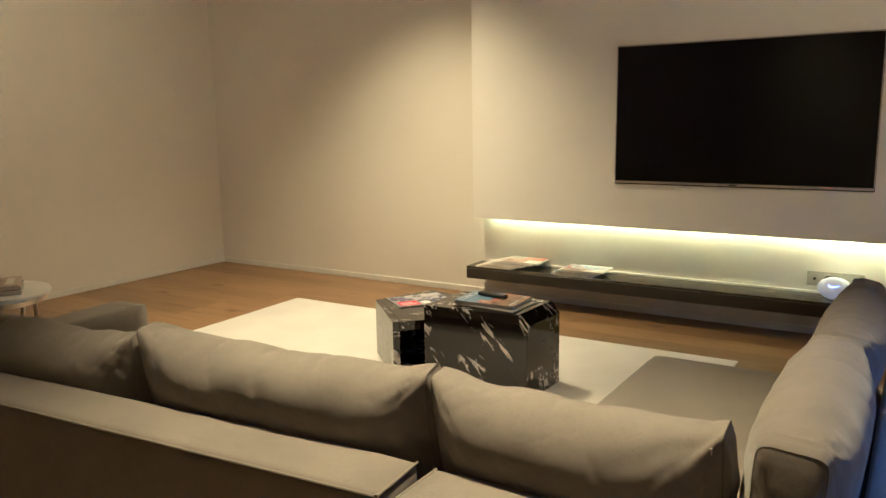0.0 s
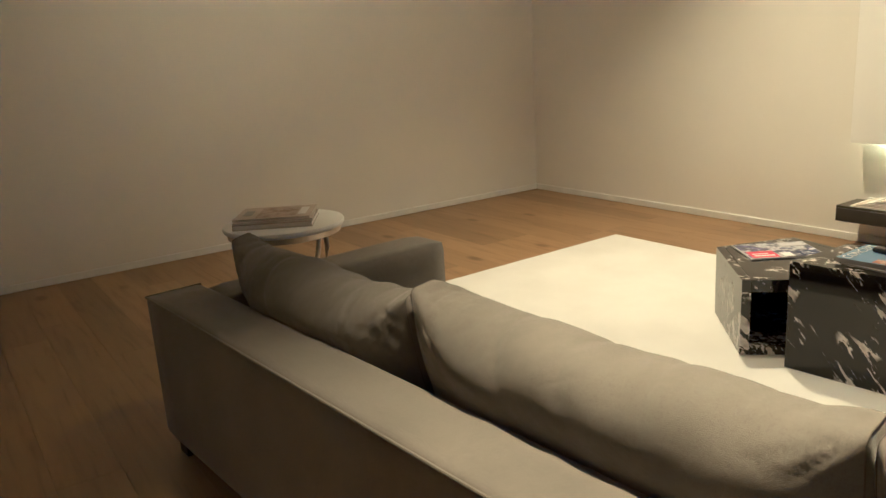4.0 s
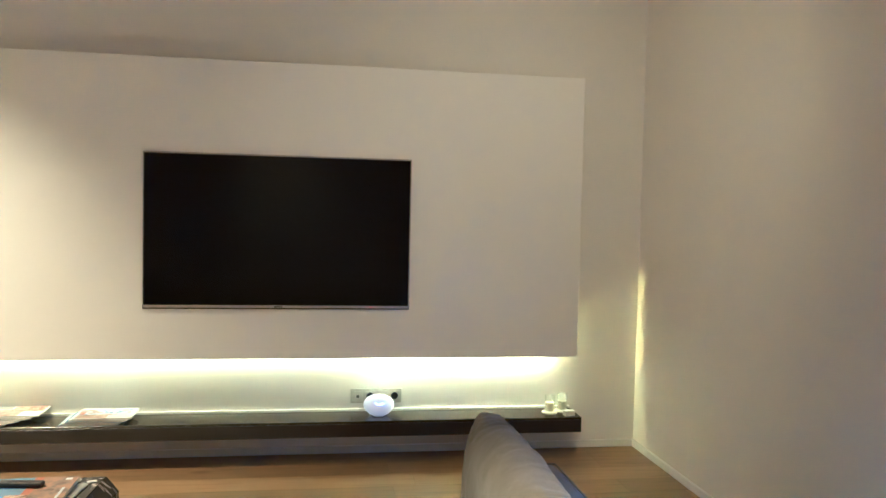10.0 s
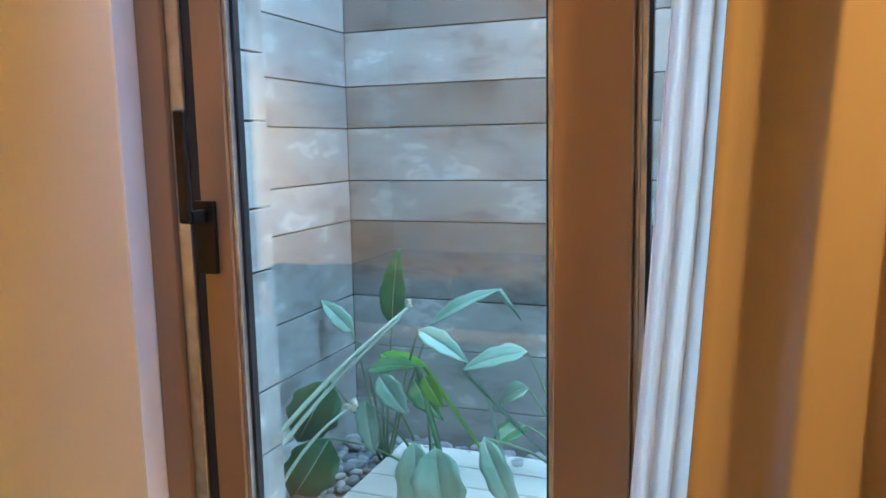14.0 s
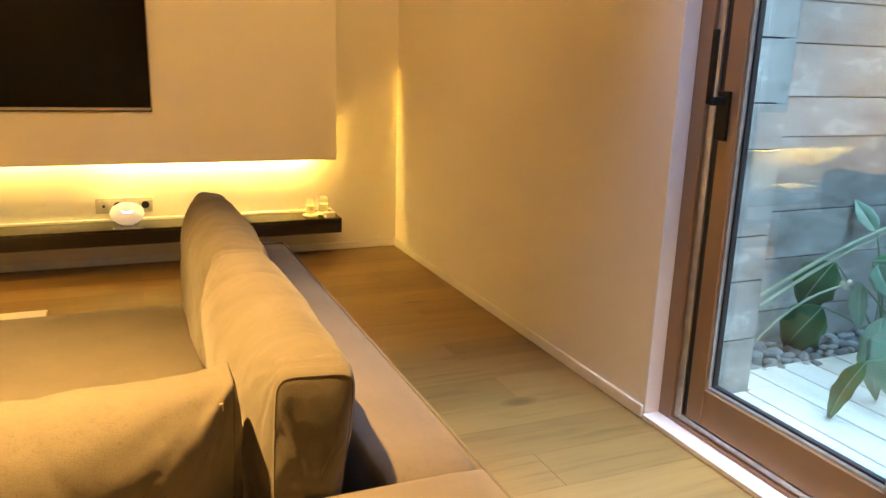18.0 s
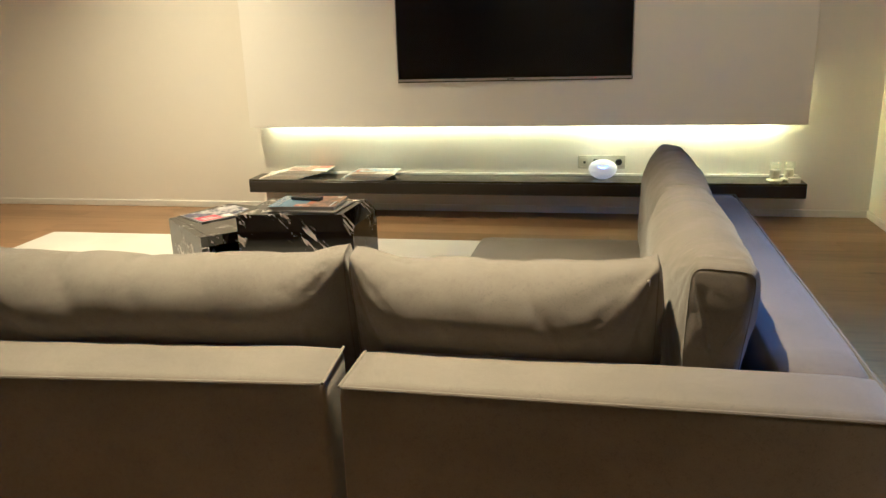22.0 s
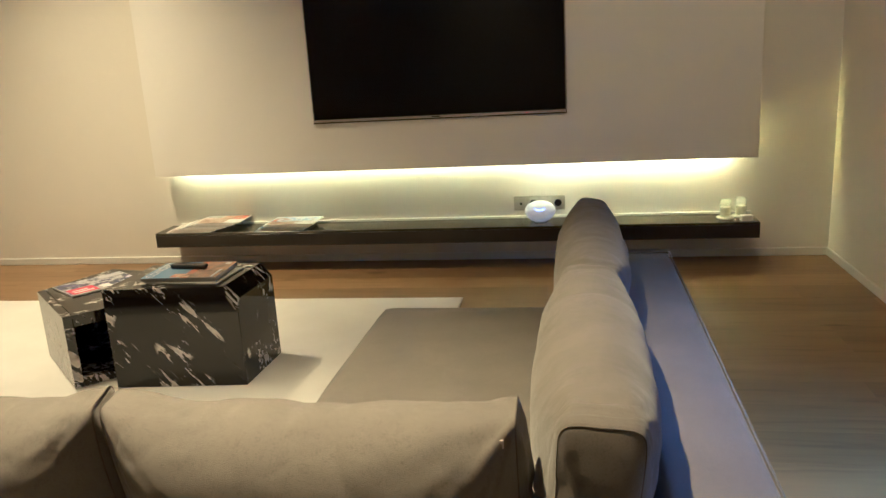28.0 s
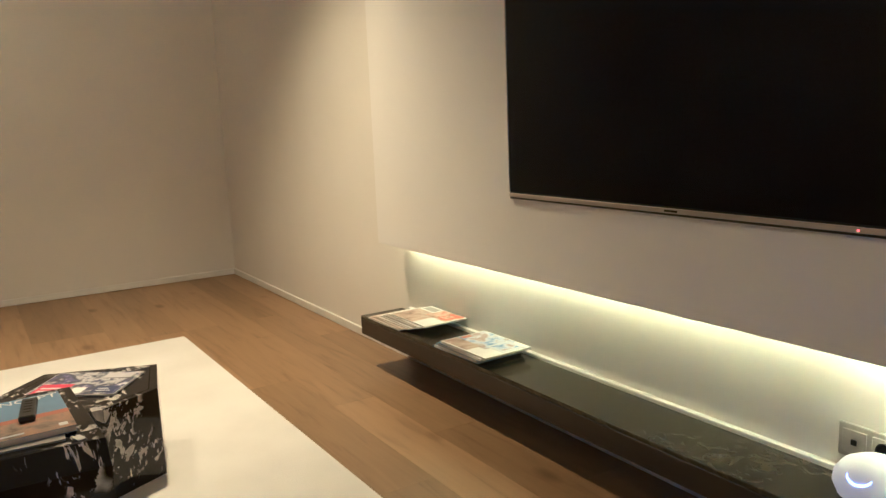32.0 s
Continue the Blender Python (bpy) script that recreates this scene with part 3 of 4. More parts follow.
INK = {k: flat("print_" + k, c) for k, c in {
    "orange": (0.60, 0.14, 0.05), "cream": (0.80, 0.77, 0.70), "tan": (0.58, 0.50, 0.40), "grey": (0.36, 0.35, 0.34), "white": (0.82, 0.82, 0.82),
    "blue": (0.08, 0.22, 0.50), "sky": (0.46, 0.52, 0.64), "pale": (0.66, 0.69, 0.76), "red": (0.55, 0.04, 0.07), "navy": (0.05, 0.06, 0.16),
    "rust": (0.45, 0.18, 0.08), "dark": (0.06, 0.05, 0.05), "yellow": (0.72, 0.60, 0.28), "teal": (0.20, 0.45, 0.55), "taupe": (0.36, 0.31, 0.25), "dusk": (0.20, 0.30, 0.52), "plum": (0.52, 0.50, 0.54)}.items()}


def photo(name, colours, scale):
    """A printed photograph: blurred shapes in a few inks."""
    m = material("photo_" + name, colours[0], 0.5)
    bsdf(m).inputs["Specular IOR Level"].default_value = 0.25
    n = node(m, "TexNoise", Scale=scale, Detail=5.0, Roughness=0.6, Distortion=0.3)
    wire(m, coords(m, (1, 1, 0.2)), "Vector", n, "Vector")
    k = len(colours)
    r = ramp(m, n, "Fac", [(0.30 + 0.40 * i / (k - 1), c) for i, c in enumerate(colours)])
    wire(m, r, "Color", bsdf(m), "Base Color")
    return m


INK["warm_photo"] = photo("warm", [(0.06, 0.03, 0.02), (0.36, 0.24, 0.15), (0.62, 0.46, 0.32), (0.45, 0.13, 0.04), (0.72, 0.62, 0.50)], 18)
INK["tan_photo"] = photo("tan", [(0.16, 0.11, 0.08), (0.36, 0.27, 0.20), (0.52, 0.42, 0.33), (0.28, 0.21, 0.17)], 14)
INK["cool_photo"] = photo("cool", [(0.02, 0.06, 0.28), (0.16, 0.28, 0.60), (0.62, 0.66, 0.78), (0.34, 0.24, 0.20), (0.72, 0.76, 0.84)], 13)
INK["city_photo"] = photo("city", [(0.02, 0.02, 0.05), (0.06, 0.06, 0.16), (0.55, 0.54, 0.58), (0.05, 0.05, 0.09), (0.14, 0.13, 0.30), (0.75, 0.75, 0.78)], 11)
INK["land_photo"] = photo("land", [(0.10, 0.07, 0.05), (0.26, 0.20, 0.15), (0.42, 0.26, 0.14), (0.22, 0.20, 0.19)], 16)


def writing(text, size, mat, parent, x, y, z, turn=0, bold=0.0):
    cu = bpy.data.curves.new("lettering", "FONT")
    cu.body, cu.size, cu.align_x, cu.align_y, cu.extrude, cu.offset = text, size, "CENTER", "CENTER", 0.0002, bold
    tmp = bpy.data.objects.new("lettering", cu)
    scene.collection.objects.link(tmp)
    me = bpy.data.meshes.new_from_object(tmp.evaluated_get(bpy.context.evaluated_depsgraph_get()))
    bpy.data.objects.remove(tmp)
    me.materials.clear()
    me.materials.append(mat)
    ob = new("lettering", me)
    ob.parent = parent
    ob.matrix_local = pose(x, y, z, 0, 0, turn)
    return ob


def magazine(x, y, z, turn, w, d, h, cover, patches, label, spine=None):
    """A bound magazine lying flat: cover, page block, spine and the picture areas of its front."""
    mag = thing("magazine", pose(x, y, z, 0, 0, turn), label, "magazine", "magazines")
    part("page_block", box(-w / 2 + 0.002, -d / 2 + 0.002, 0.0012, w / 2 - 0.002, d / 2 - 0.002, h - 0.0012), paper, mag, "cut page edges")
    part("front_cover", box(-w / 2, -d / 2, h - 0.001, w / 2, d / 2, h, 0.0003, 1), INK[cover], mag)
    part("back_cover", box(-w / 2, -d / 2, 0, w / 2, d / 2, 0.001, 0.0003, 1), INK[cover], mag)
    part("spine", box(-w / 2 - 0.0006, -d / 2, 0.0, -w / 2 + 0.0015, d / 2, h - 0.0002), INK[spine or cover], mag)
    for n, (u0, v0, u1, v1, ink) in enumerate(patches):
        part("print", box(-w / 2 + u0 * w, -d / 2 + v0 * d, h, -w / 2 + u1 * w, -d / 2 + v1 * d, h + 0.0003 + 0.0002 * n), INK[ink], mag)
    return mag


z = 0.2502
STACK = ["cream", "tan", "cream", "white", "grey", "cream", "white"]
for n, c in enumerate(STACK):
    magazine(-0.822 + 0.030 * n, -0.134 + 0.004 * n, z, [1, -1, 2, 0, 1, -2, 1][n], 0.280, 0.208, 0.0070, c,
             [(0.03, 0.04, 0.5, 0.12, "tan")] if n < 6 else [(0.01, 0.01, 0.62, 0.70, "tan_photo"), (0.40, 0.50, 0.97, 0.98, "warm_photo"), (0.04, 0.74, 0.36, 0.94, "grey"), (0.68, 0.56, 0.92, 0.92, "orange"),
                                                             (0.70, 0.60, 0.86, 0.84, "warm_photo")],
             "fanned cream and orange magazine on the dark shelf")
    z += 0.0076
z = 0.2502
for n, c in enumerate(["sky", "white", "blue", "white", "white"]):
    magazine(-0.250 + 0.018 * n, -0.130 - 0.003 * n, z, [2, -1, 1, -2, 1][n], 0.290, 0.212, 0.0080, c,
             [] if n < 4 else [(0.01, 0.30, 0.70, 0.98, "cool_photo"), (0.02, 0.03, 0.56, 0.36, "tan_photo"), (0.60, 0.42, 0.97, 0.90, "pale"), (0.66, 0.48, 0.90, 0.84, "cool_photo"),
                               (0.04, 0.40, 0.12, 0.60, "rust")],
             "stacked blue and white magazine on the dark shelf", "blue")
    z += 0.0086


# ---- coffee table: two faceted marble blocks ----
def faceted(points, h, chamfer, edge):
    """An upright block on the outline points, with a slanting facet cut along one top edge."""
    bm = prism(points, 0.0, h)
    n = len(points)
    p, q = Vector((*points[edge], 0)), Vector((*points[(edge + 1) % n], 0))
    d = (q - p).normalized()
    out = Vector((d.y, -d.x, 0))
    at = p + Vector((0, 0, h - chamfer))
    res = bmesh.ops.bisect_plane(bm, geom=bm.verts[:] + bm.edges[:] + bm.faces[:], plane_co=at, plane_no=(out * 0.8 + Vector((0, 0, 0.62))).normalized(), clear_outer=True)
    cut = [e for e in res["geom_cut"] if isinstance(e, bmesh.types.BMEdge)]
    bmesh.ops.contextual_create(bm, geom=cut)
    bmesh.ops.recalc_face_normals(bm, faces=bm.faces[:])
    bmesh.ops.bevel(bm, geom=bm.edges[:], offset=0.0012, segments=1, affect="EDGES")
    return bm


RUG_Z = 0.0135
tall = thing("marble_coffee_table", pose(0, 0, RUG_Z), "tall faceted black marble block table with white veins", "coffee table", "marble block tables")
part("block", faceted([(-0.305, -1.888), (0.215, -1.842), (0.228, -1.518), (-0.285, -1.545)], 0.400, 0.055, 1), black_marble, tall)
low = thing("marble_coffee_table", pose(0, 0, RUG_Z), "low six-sided black marble block table with an open niche", "coffee table", "marble block tables")
INSET = [(-0.452, -1.881), (-0.335, -1.76), (-0.3255, -1.4622), (-0.3512, -1.4635), (-0.4257, -1.3075), (-0.6645, -1.2532), (-0.7892, -1.5672)]
part("top", prism(INSET, 0.250, 0.297, 0.0008), black_marble, low)
part("plinth", prism(INSET, 0.0, 0.040, 0.0008), black_marble, low)
for name, a, b in (("side_slab", (-0.478, -1.905, -0.453, -1.882), (-0.79, -1.568, -0.83, -1.575)), ("rear_slab", (-0.83, -1.575, -0.79, -1.568), (-0.665, -1.252, -0.69, -1.225)),
                   ("back_slab", (-0.69, -1.225, -0.665, -1.252), (-0.425, -1.306, -0.42, -1.28)), ("facet_slab", (-0.425, -1.306, -0.42, -1.28), (-0.325, -1.46, -0.350, -1.462))):
    part(name, prism([a[:2], a[2:], b[:2], b[2:]], 0.0, 0.2968, 0.0006), black_marble, low)
part("inner_slab", prism([(-0.350, -1.4625), (-0.325, -1.4605), (-0.335, -1.755), (-0.360, -1.74)], 0.0402, 0.2498), black_marble, low)

m = magazine(-0.61, -1.47, 0.2972 + RUG_Z, 55, 0.30, 0.225, 0.006, "plum",
             [(0.01, 0.01, 0.99, 0.99, "city_photo"), (0.04, 0.05, 0.40, 0.46, "red"), (0.08, 0.14, 0.36, 0.20, "white"), (0.08, 0.26, 0.30, 0.31, "white"),
              (0.46, 0.06, 0.60, 0.30, "white"), (0.70, 0.08, 0.95, 0.34, "navy"), (0.74, 0.14, 0.90, 0.17, "pale"), (0.74, 0.22, 0.86, 0.25, "pale"), (0.62, 0.70, 0.95, 0.92, "plum")],
             "glossy magazine with a red title block on the low table", "white")
m = magazine(-0.010, -1.705, 0.4002 + RUG_Z, 86, 0.225, 0.300, 0.005, "grey", [], "grey magazine lying under another on the tall table")
m = magazine(-0.038, -1.690, 0.4056 + RUG_Z, 92, 0.225, 0.305, 0.016, "dusk",
             [(0.0, 0.0, 1.0, 0.40, "land_photo"), (0.0, 0.38, 1.0, 0.47, "rust"), (0.04, 0.38, 0.24, 0.62, "warm_photo"), (0.84, 0.06, 0.93, 0.13, "white"), (0.05, 0.06, 0.5, 0.09, "pale")],
             "thick magazine with a landscape cover on the tall table", "grey")
writing("CONCEPT", 0.046, INK["white"], m, 0.0, 0.122, 0.0175)
remote = thing("remote_control", pose(-0.055, -1.665, 0.4234 + RUG_Z, 0, 0, -7), "slim black remote control lying on a magazine", "remote control")
part("body", box(-0.075, -0.019, 0, 0.075, 0.019, 0.016, 0.005, 3), plastic_black, remote)
for k in range(5):
    part("button", box(-0.058 + 0.022 * k, -0.009, 0.0158, -0.046 + 0.022 * k, 0.009, 0.0172, 0.0005, 1), bezel_black, remote)
coaster = thing("coaster", pose(0.15, -1.575, 0.4002 + RUG_Z, 0, 0, 20), "small white square tag on the tall table", "tag")
part("card", box(-0.016, -0.010, 0, 0.016, 0.010, 0.003, 0.0008, 1), white_plastic, coaster)

# ---- rug ----
rug = thing("rug", pose(0, 0, 0), "large cream wool rug on the oak floor", "rug")
bm = prism([(-2.125, -0.805), (-2.06, -2.95), (0.895, -2.95), (0.905, -0.772)], 0.0012, 0.0130, 0.003)
part("woven_field", bm, rug_wool, rug)
bm = merged(tube([(-2.125, -0.805, 0.007), (0.905, -0.772, 0.007)], 0.0055, 6), tube([(-2.125, -0.805, 0.007), (-2.06, -2.95, 0.007)], 0.0055, 6), tube([(0.905, -0.772, 0.007), (0.895, -2.95, 0.007)], 0.0055, 6))
part("binding", bm, rug_wool, rug)


# ---- sofa ----
def piping(points, r=0.0035):
    return tube(points, r, 6)


FRAME_TOP, SEAT = 0.525, 0.352
right = thing("sofa_module", pose(0, 0, 0), "taupe fabric corner module with a long chaise seat", "sofa", "sofa modules")
part("back_rail", soft_box(0.783, -3.660, 0.07, 1.783, -3.476, FRAME_TOP, 0.018, 0.006, 14), fabric, right, "", True)
part("side_rail", soft_box(1.603, -3.4755, 0.07, 1.783, -1.835, FRAME_TOP, 0.024, 0.006, 14), fabric, right, "", True)
part("base", soft_box(0.800, -3.475, 0.07, 1.593, -1.870, 0.215, 0.015, 0.0, 8), fabric, right, "", True)
part("seat", soft_box(0.780, -3.474, 0.2155, 1.592, -1.846, SEAT - 0.012, 0.030, 0.014, 16, 0.003, 3), fabric, right, "", True)
zt = FRAME_TOP - 0.006
part("piping", merged(piping([(0.791, -3.657, zt), (1.778, -3.657, zt)]), piping([(1.780, -3.655, zt), (1.780, -1.840, zt)]), piping([(0.786, -3.655, zt), (0.786, -3.483, zt)]),
                      piping([(1.605, -1.838, zt), (1.778, -1.838, zt)])), fabric, right)
for x, y in [(0.88, -3.58), (1.72, -3.58), (1.72, -1.92), (0.88, -1.95)]:
    part("foot", box(x - 0.03, y - 0.03, RUG_Z if y > -2.95 and x < 0.9 else 0.0008, x + 0.03, y + 0.03, 0.072, 0.002, 1), steel_dark, right, "short dark metal foot")

LM = pose(0.763, -3.668, 0, 0, 0, 5.0)
left = thing("sofa_module", LM, "long taupe fabric sofa module with one armrest", "sofa", "sofa modules")
LEFT_TOP = FRAME_TOP + 0.009
part("back_rail", soft_box(-2.000, 0.0, 0.07, -0.004, 0.183, LEFT_TOP, 0.018, 0.006, 18), fabric, left, "", True)
part("armrest", soft_box(-2.000, 0.1845, 0.07, -1.818, 1.055, LEFT_TOP - 0.016, 0.022, 0.006, 12), fabric, left, "", True)
part("base", soft_box(-1.816, 0.185, 0.07, -0.06, 0.890, 0.215, 0.015, 0.0, 8), fabric, left, "", True)
part("seat", soft_box(-1.814, 0.187, 0.2155, -0.075, 0.915, SEAT - 0.012, 0.030, 0.014, 16, 0.003, 9), fabric, left, "", True)
zl = LEFT_TOP - 0.006
part("piping", merged(piping([(-1.995, 0.003, zl), (-0.010, 0.003, zl)]), piping([(-0.007, 0.005, zl), (-0.007, 0.178, zl)]), piping([(-1.997, 0.005, zl), (-1.997, 0.180, zl)])), fabric, left)
for x, y in [(-1.95, 0.06), (-0.08, 0.06), (-1.93, 0.97), (-0.12, 0.82)]:
    part("foot", box(x - 0.03, y - 0.03, 0.0008 if y < 0.5 else RUG_Z, x + 0.03, y + 0.03, 0.072, 0.002, 1), steel_dark, left, "short dark metal foot")


def cushion(m, w, h, d, seed, label, sag=0.014, foot_in=0.62, ear=0.004, blunt=5, end=0.34):
    """A stuffed back cushion standing on its long edge: the cover wraps over it, a narrow end panel is sewn in at either end,
    its corners stick out as ears, and creases run out of them. Its own axes: x along, y to the room, z up, origin at the middle of its foot."""
    ob = thing("back_cushion", m, label, "cushion", "sofa back cushions")
    nu, nv = 132, 84
    bm = bmesh.new()
    rows = []

    def crease(x, y, z, sharp):
        return max(0.0, 1.0 - abs(noise.noise(Vector((x, y, z)))) * sharp) ** 1.6

    def girth(up, p, mid):
        """Half the thickness at a height: fullest above the rail, round over the top, drawn in towards the foot."""
        if up > mid:
            return max(0.0, 1 - ((up - mid) / (1 - mid)) ** p) ** (1 / p)
        body = 1 - foot_in * ((mid - up) / mid) ** 1.25
        return body * max(0.0, 1 - (max(0.0, 0.12 - up) / 0.12) ** 2.5) ** 0.4

    for i in range(nu + 1):
        u = math.sin(math.pi / 2 * (-1 + 2 * i / nu)) * 0.75 + 0.25 * (-1 + 2 * i / nu)
        e = abs(u)
        fat = end + (1 - end) * (1 - e ** blunt)
        lift = 1.0 - sag / h * (1 - e ** 5) - ear * e ** 16
        row = []
        for j in range(nv):
            a = 2 * math.pi * (j + 0.5) / nv
            c, s = math.cos(a), math.sin(a)
            up = (1 + s) / 2
            yy = math.copysign(girth(up, 2.0 + 4.0 * e ** 10, 0.70 + 0.10 * e ** 10), c) * d / 2 * fat
            p = Vector((u * w / 2, yy, up * h * lift))
            k = noise.noise_vector(Vector((p.x * 3.4 + seed, p.y * 5.0, p.z * 4.2)))
            f = noise.noise(Vector((p.x * 10 + seed * 2, p.y * 9, p.z * 6)))
            dx, dz = w / 2 - abs(p.x), max(h - p.z, 0.0)
            r = math.hypot(dx, dz)
            turn = math.atan2(dz, dx + 1e-5)
            flip = 3.3 if u > 0 else 0.0
            near = math.exp(-r / 0.13)
            # folds fan out from the upper corner of this end; a few long pulls cross the face
            fan = crease(turn * 3.4 + seed, r * 2.2 + flip, seed * 0.7, 4.0) * near * min(r / 0.04, 1.0) * (1 - e ** 40)
            low = math.exp(-math.hypot(dx, p.z) / 0.12)
            foot = crease(p.x * 9 + seed, p.z * 9, flip + seed, 4.5) * low
            pull = crease(p.x * 5.5 + p.z * 3.0 + seed * 3, p.z * 2.2 - p.x, seed, 5.0) * (0.25 + 0.75 * up ** 2)
            dent = noise.noise(Vector((p.x * 8.0 + seed * 3, 1.5, seed))) * up ** 4
            fine = crease(p.x * 15 + seed, p.z * 17 + p.y * 9, seed * 1.7, 3.2) * (0.2 + 0.8 * math.exp(-dx / 0.16))
            n = Vector((0, c, s))
            p += n * (f * 0.0045 + dent * 0.008 - fan * 0.009 - foot * 0.007 - pull * 0.0045 - fine * 0.0032) * (1 - 0.6 * e ** 30)
            p += Vector((0, k.y * 0.010, k.z * 0.009 * up))
            row.append(bm.verts.new(p))
        rows.append(row)
    for a, b in zip(rows, rows[1:]):
        for j in range(nv):
            bm.faces.new((a[j], b[j], b[(j + 1) % nv], a[(j + 1) % nv]))
    for row in (rows[0], rows[-1]):
        mid = sum((v.co for v in row), Vector()) / nv
        sign = math.copysign(1, row[0].co.x)
        last = row
        for shrink, out in ((0.95, 0.003), (0.82, 0.009), (0.62, 0.014), (0.40, 0.017), (0.2, 0.018)):
            ring = []
            for v in row:
                q = mid.lerp(v.co, shrink)
                rumple = 0.010 * noise.noise(Vector((q.y * 16, q.z * 13, seed))) - 0.009 * crease(q.y * 8 + seed, q.z * 9, seed, 3.5)
                ring.append(bm.verts.new(q + Vector((sign * (out + rumple * (1 - shrink ** 6)), 0, 0))))
            for j in range(nv):
                bm.faces.new((last[j], last[(j + 1) % nv], ring[(j + 1) % nv], ring[j]))
            last = ring
        bm.faces.new(last)
    bmesh.ops.recalc_face_normals(bm, faces=bm.faces[:])
    rim = [[v.co.copy() for v in row] for row in (rows[0], rows[-1])]
    part("cover", bm, cushion_fabric, ob, "", True)
    for loop in rim:
        part("seam", tube(loop + loop[:1], 0.0011, 6), seam_thread, ob, "dark stitched edge seam")
    return ob


def lean(x, y, z, turn, back):
    return pose(x, y, z, 0, 0, turn) @ pose(0, 0, 0, back, 0, 0)


S = SEAT + 0.001
cushion(LM @ lean(-1.385, 0.312, S, 0, 9), 0.86, 0.350, 0.224, 1.0, "plump taupe fabric back cushion beside the armrest", 0.034)
cushion(LM @ lean(-0.464, 0.312, S, 0, 9), 0.918, 0.376, 0.226, 5.0, "long plump taupe fabric back cushion", 0.020)
corner = cushion(lean(1.066, -3.354, S, 0, 9), 0.634, 0.376, 0.226, 9.0, "creased taupe fabric back cushion in the sofa corner", 0.024)
cushion(lean(1.486, -3.080, S, 90, 2), 0.77, 0.386, 0.225, 13.0, "taupe fabric back cushion standing along the side rail", 0.0, 0.30, 0.055, 3, 0.52)
cushion(lean(1.476, -2.265, S, 90, 8), 0.80, 0.376, 0.196, 17.0, "upright taupe fabric back cushion at the chaise end", -0.004, 0.25, 0.05, 5)

part("zip_tab", box(0.295, -0.0485, 0.334, 0.301, -0.0435, 0.348, 0.0008, 1), socket_grey, corner, "small pale zip tab")

# ---- side table ----
side = thing("side_table", pose(-1.41, -3.29, 0.014), "small round white side table with curved gilt legs", "side table")
part("tabletop", lathe([(0.0, 0.608), (0.205, 0.608), (0.214, 0.612), (0.217, 0.620), (0.214, 0.628), (0.0, 0.628)], 48), white_lacquer, side, "round white top")
part("rim", lathe([(0.196, 0.588), (0.202, 0.588), (0.204, 0.6075), (0.196, 0.6075)], 48), gilt, side)
for k in range(4):
    a = radians(25 + 90 * k)
    c, s = math.cos(a), math.sin(a)
    pts = [(c * r, s * r, zz) for r, zz in [(0.185, 0.600), (0.190, 0.55), (0.170, 0.47), (0.115, 0.36), (0.095, 0.28), (0.115, 0.18), (0.165, 0.07), (0.175, -0.0135)]]
    part("leg", tube(pts, 0.010, 8), gilt, side, "curved pale gilt leg", True)
m = magazine(-1.415, -3.312, 0.6425, 58, 0.275, 0.215, 0.018, "taupe", [], "thick book lying on the round side table", "taupe")
m = magazine(-1.425, -3.310, 0.661, 60, 0.275, 0.21, 0.007, "tan", [], "tan magazine on the round side table")
m = magazine(-1.435, -3.305, 0.6685, 57, 0.27, 0.205, 0.007, "tan", [(0.28, 0.08, 0.62, 0.92, "tan_photo"), (0.62, 0.14, 0.80, 0.86, "tan_photo"), (0.08, 0.3, 0.2, 0.7, "grey"), (0.82, 0.2, 0.92, 0.8, "cream")],
             "tan magazine with a brown picture on the side table")

# ---- glazed door ----
XF = X1 + 0.055                               # inner face of the door frame
door = tagged(new("door_1"), "tall bronze aluminium sliding glass door, closed", kind="structure")
HEAD = DOOR[2]
structure("door_reveal", box(X1 - 0.002, DOOR[0] - 0.008, 0.0, XF + 0.10, DOOR[0] - 0.0005, HEAD), reveal_paint, "white painted reveal beside the door")
structure("door_threshold", box(X1 - 0.012, DOOR[1], 0.0, XF - 0.001, DOOR[0] - 0.0085, 0.020, 0.002, 1), trim_paint, "pale strip along the door threshold")
Y = DOOR[0] - 0.009
part("frame_jamb", box(XF, Y - 0.062, 0.0, XF + 0.10, Y, HEAD - 0.001, 0.002, 1), bronze, door)
part("frame_head", box(XF, DOOR[1], HEAD - 0.062, XF + 0.10, Y - 0.0625, HEAD - 0.001, 0.002, 1), bronze, door)
part("frame_jamb", box(XF, DOOR[1], 0.0, XF + 0.10, DOOR[1] + 0.062, HEAD - 0.0625, 0.002, 1), bronze, door)
part("frame_sill", box(XF, DOOR[1] + 0.0625, 0.0, XF + 0.10, Y - 0.0625, 0.030, 0.002, 1), bronze, door)
part("track_jamb", box(XF + 0.012, Y - 0.095, 0.0302, XF + 0.10, Y - 0.0625, HEAD - 0.063, 0.002, 1), track_metal, door, "grey aluminium guide track")
part("track_sill", box(XF + 0.012, DOOR[1] + 0.063, 0.0302, XF + 0.10, Y - 0.0955, 0.052, 0.002, 1), track_metal, door, "grey aluminium floor track")
part("seal", box(XF + 0.020, Y - 0.1275, 0.0525, XF + 0.095, Y - 0.0955, HEAD - 0.063), gasket_black, door, "black brush seal")


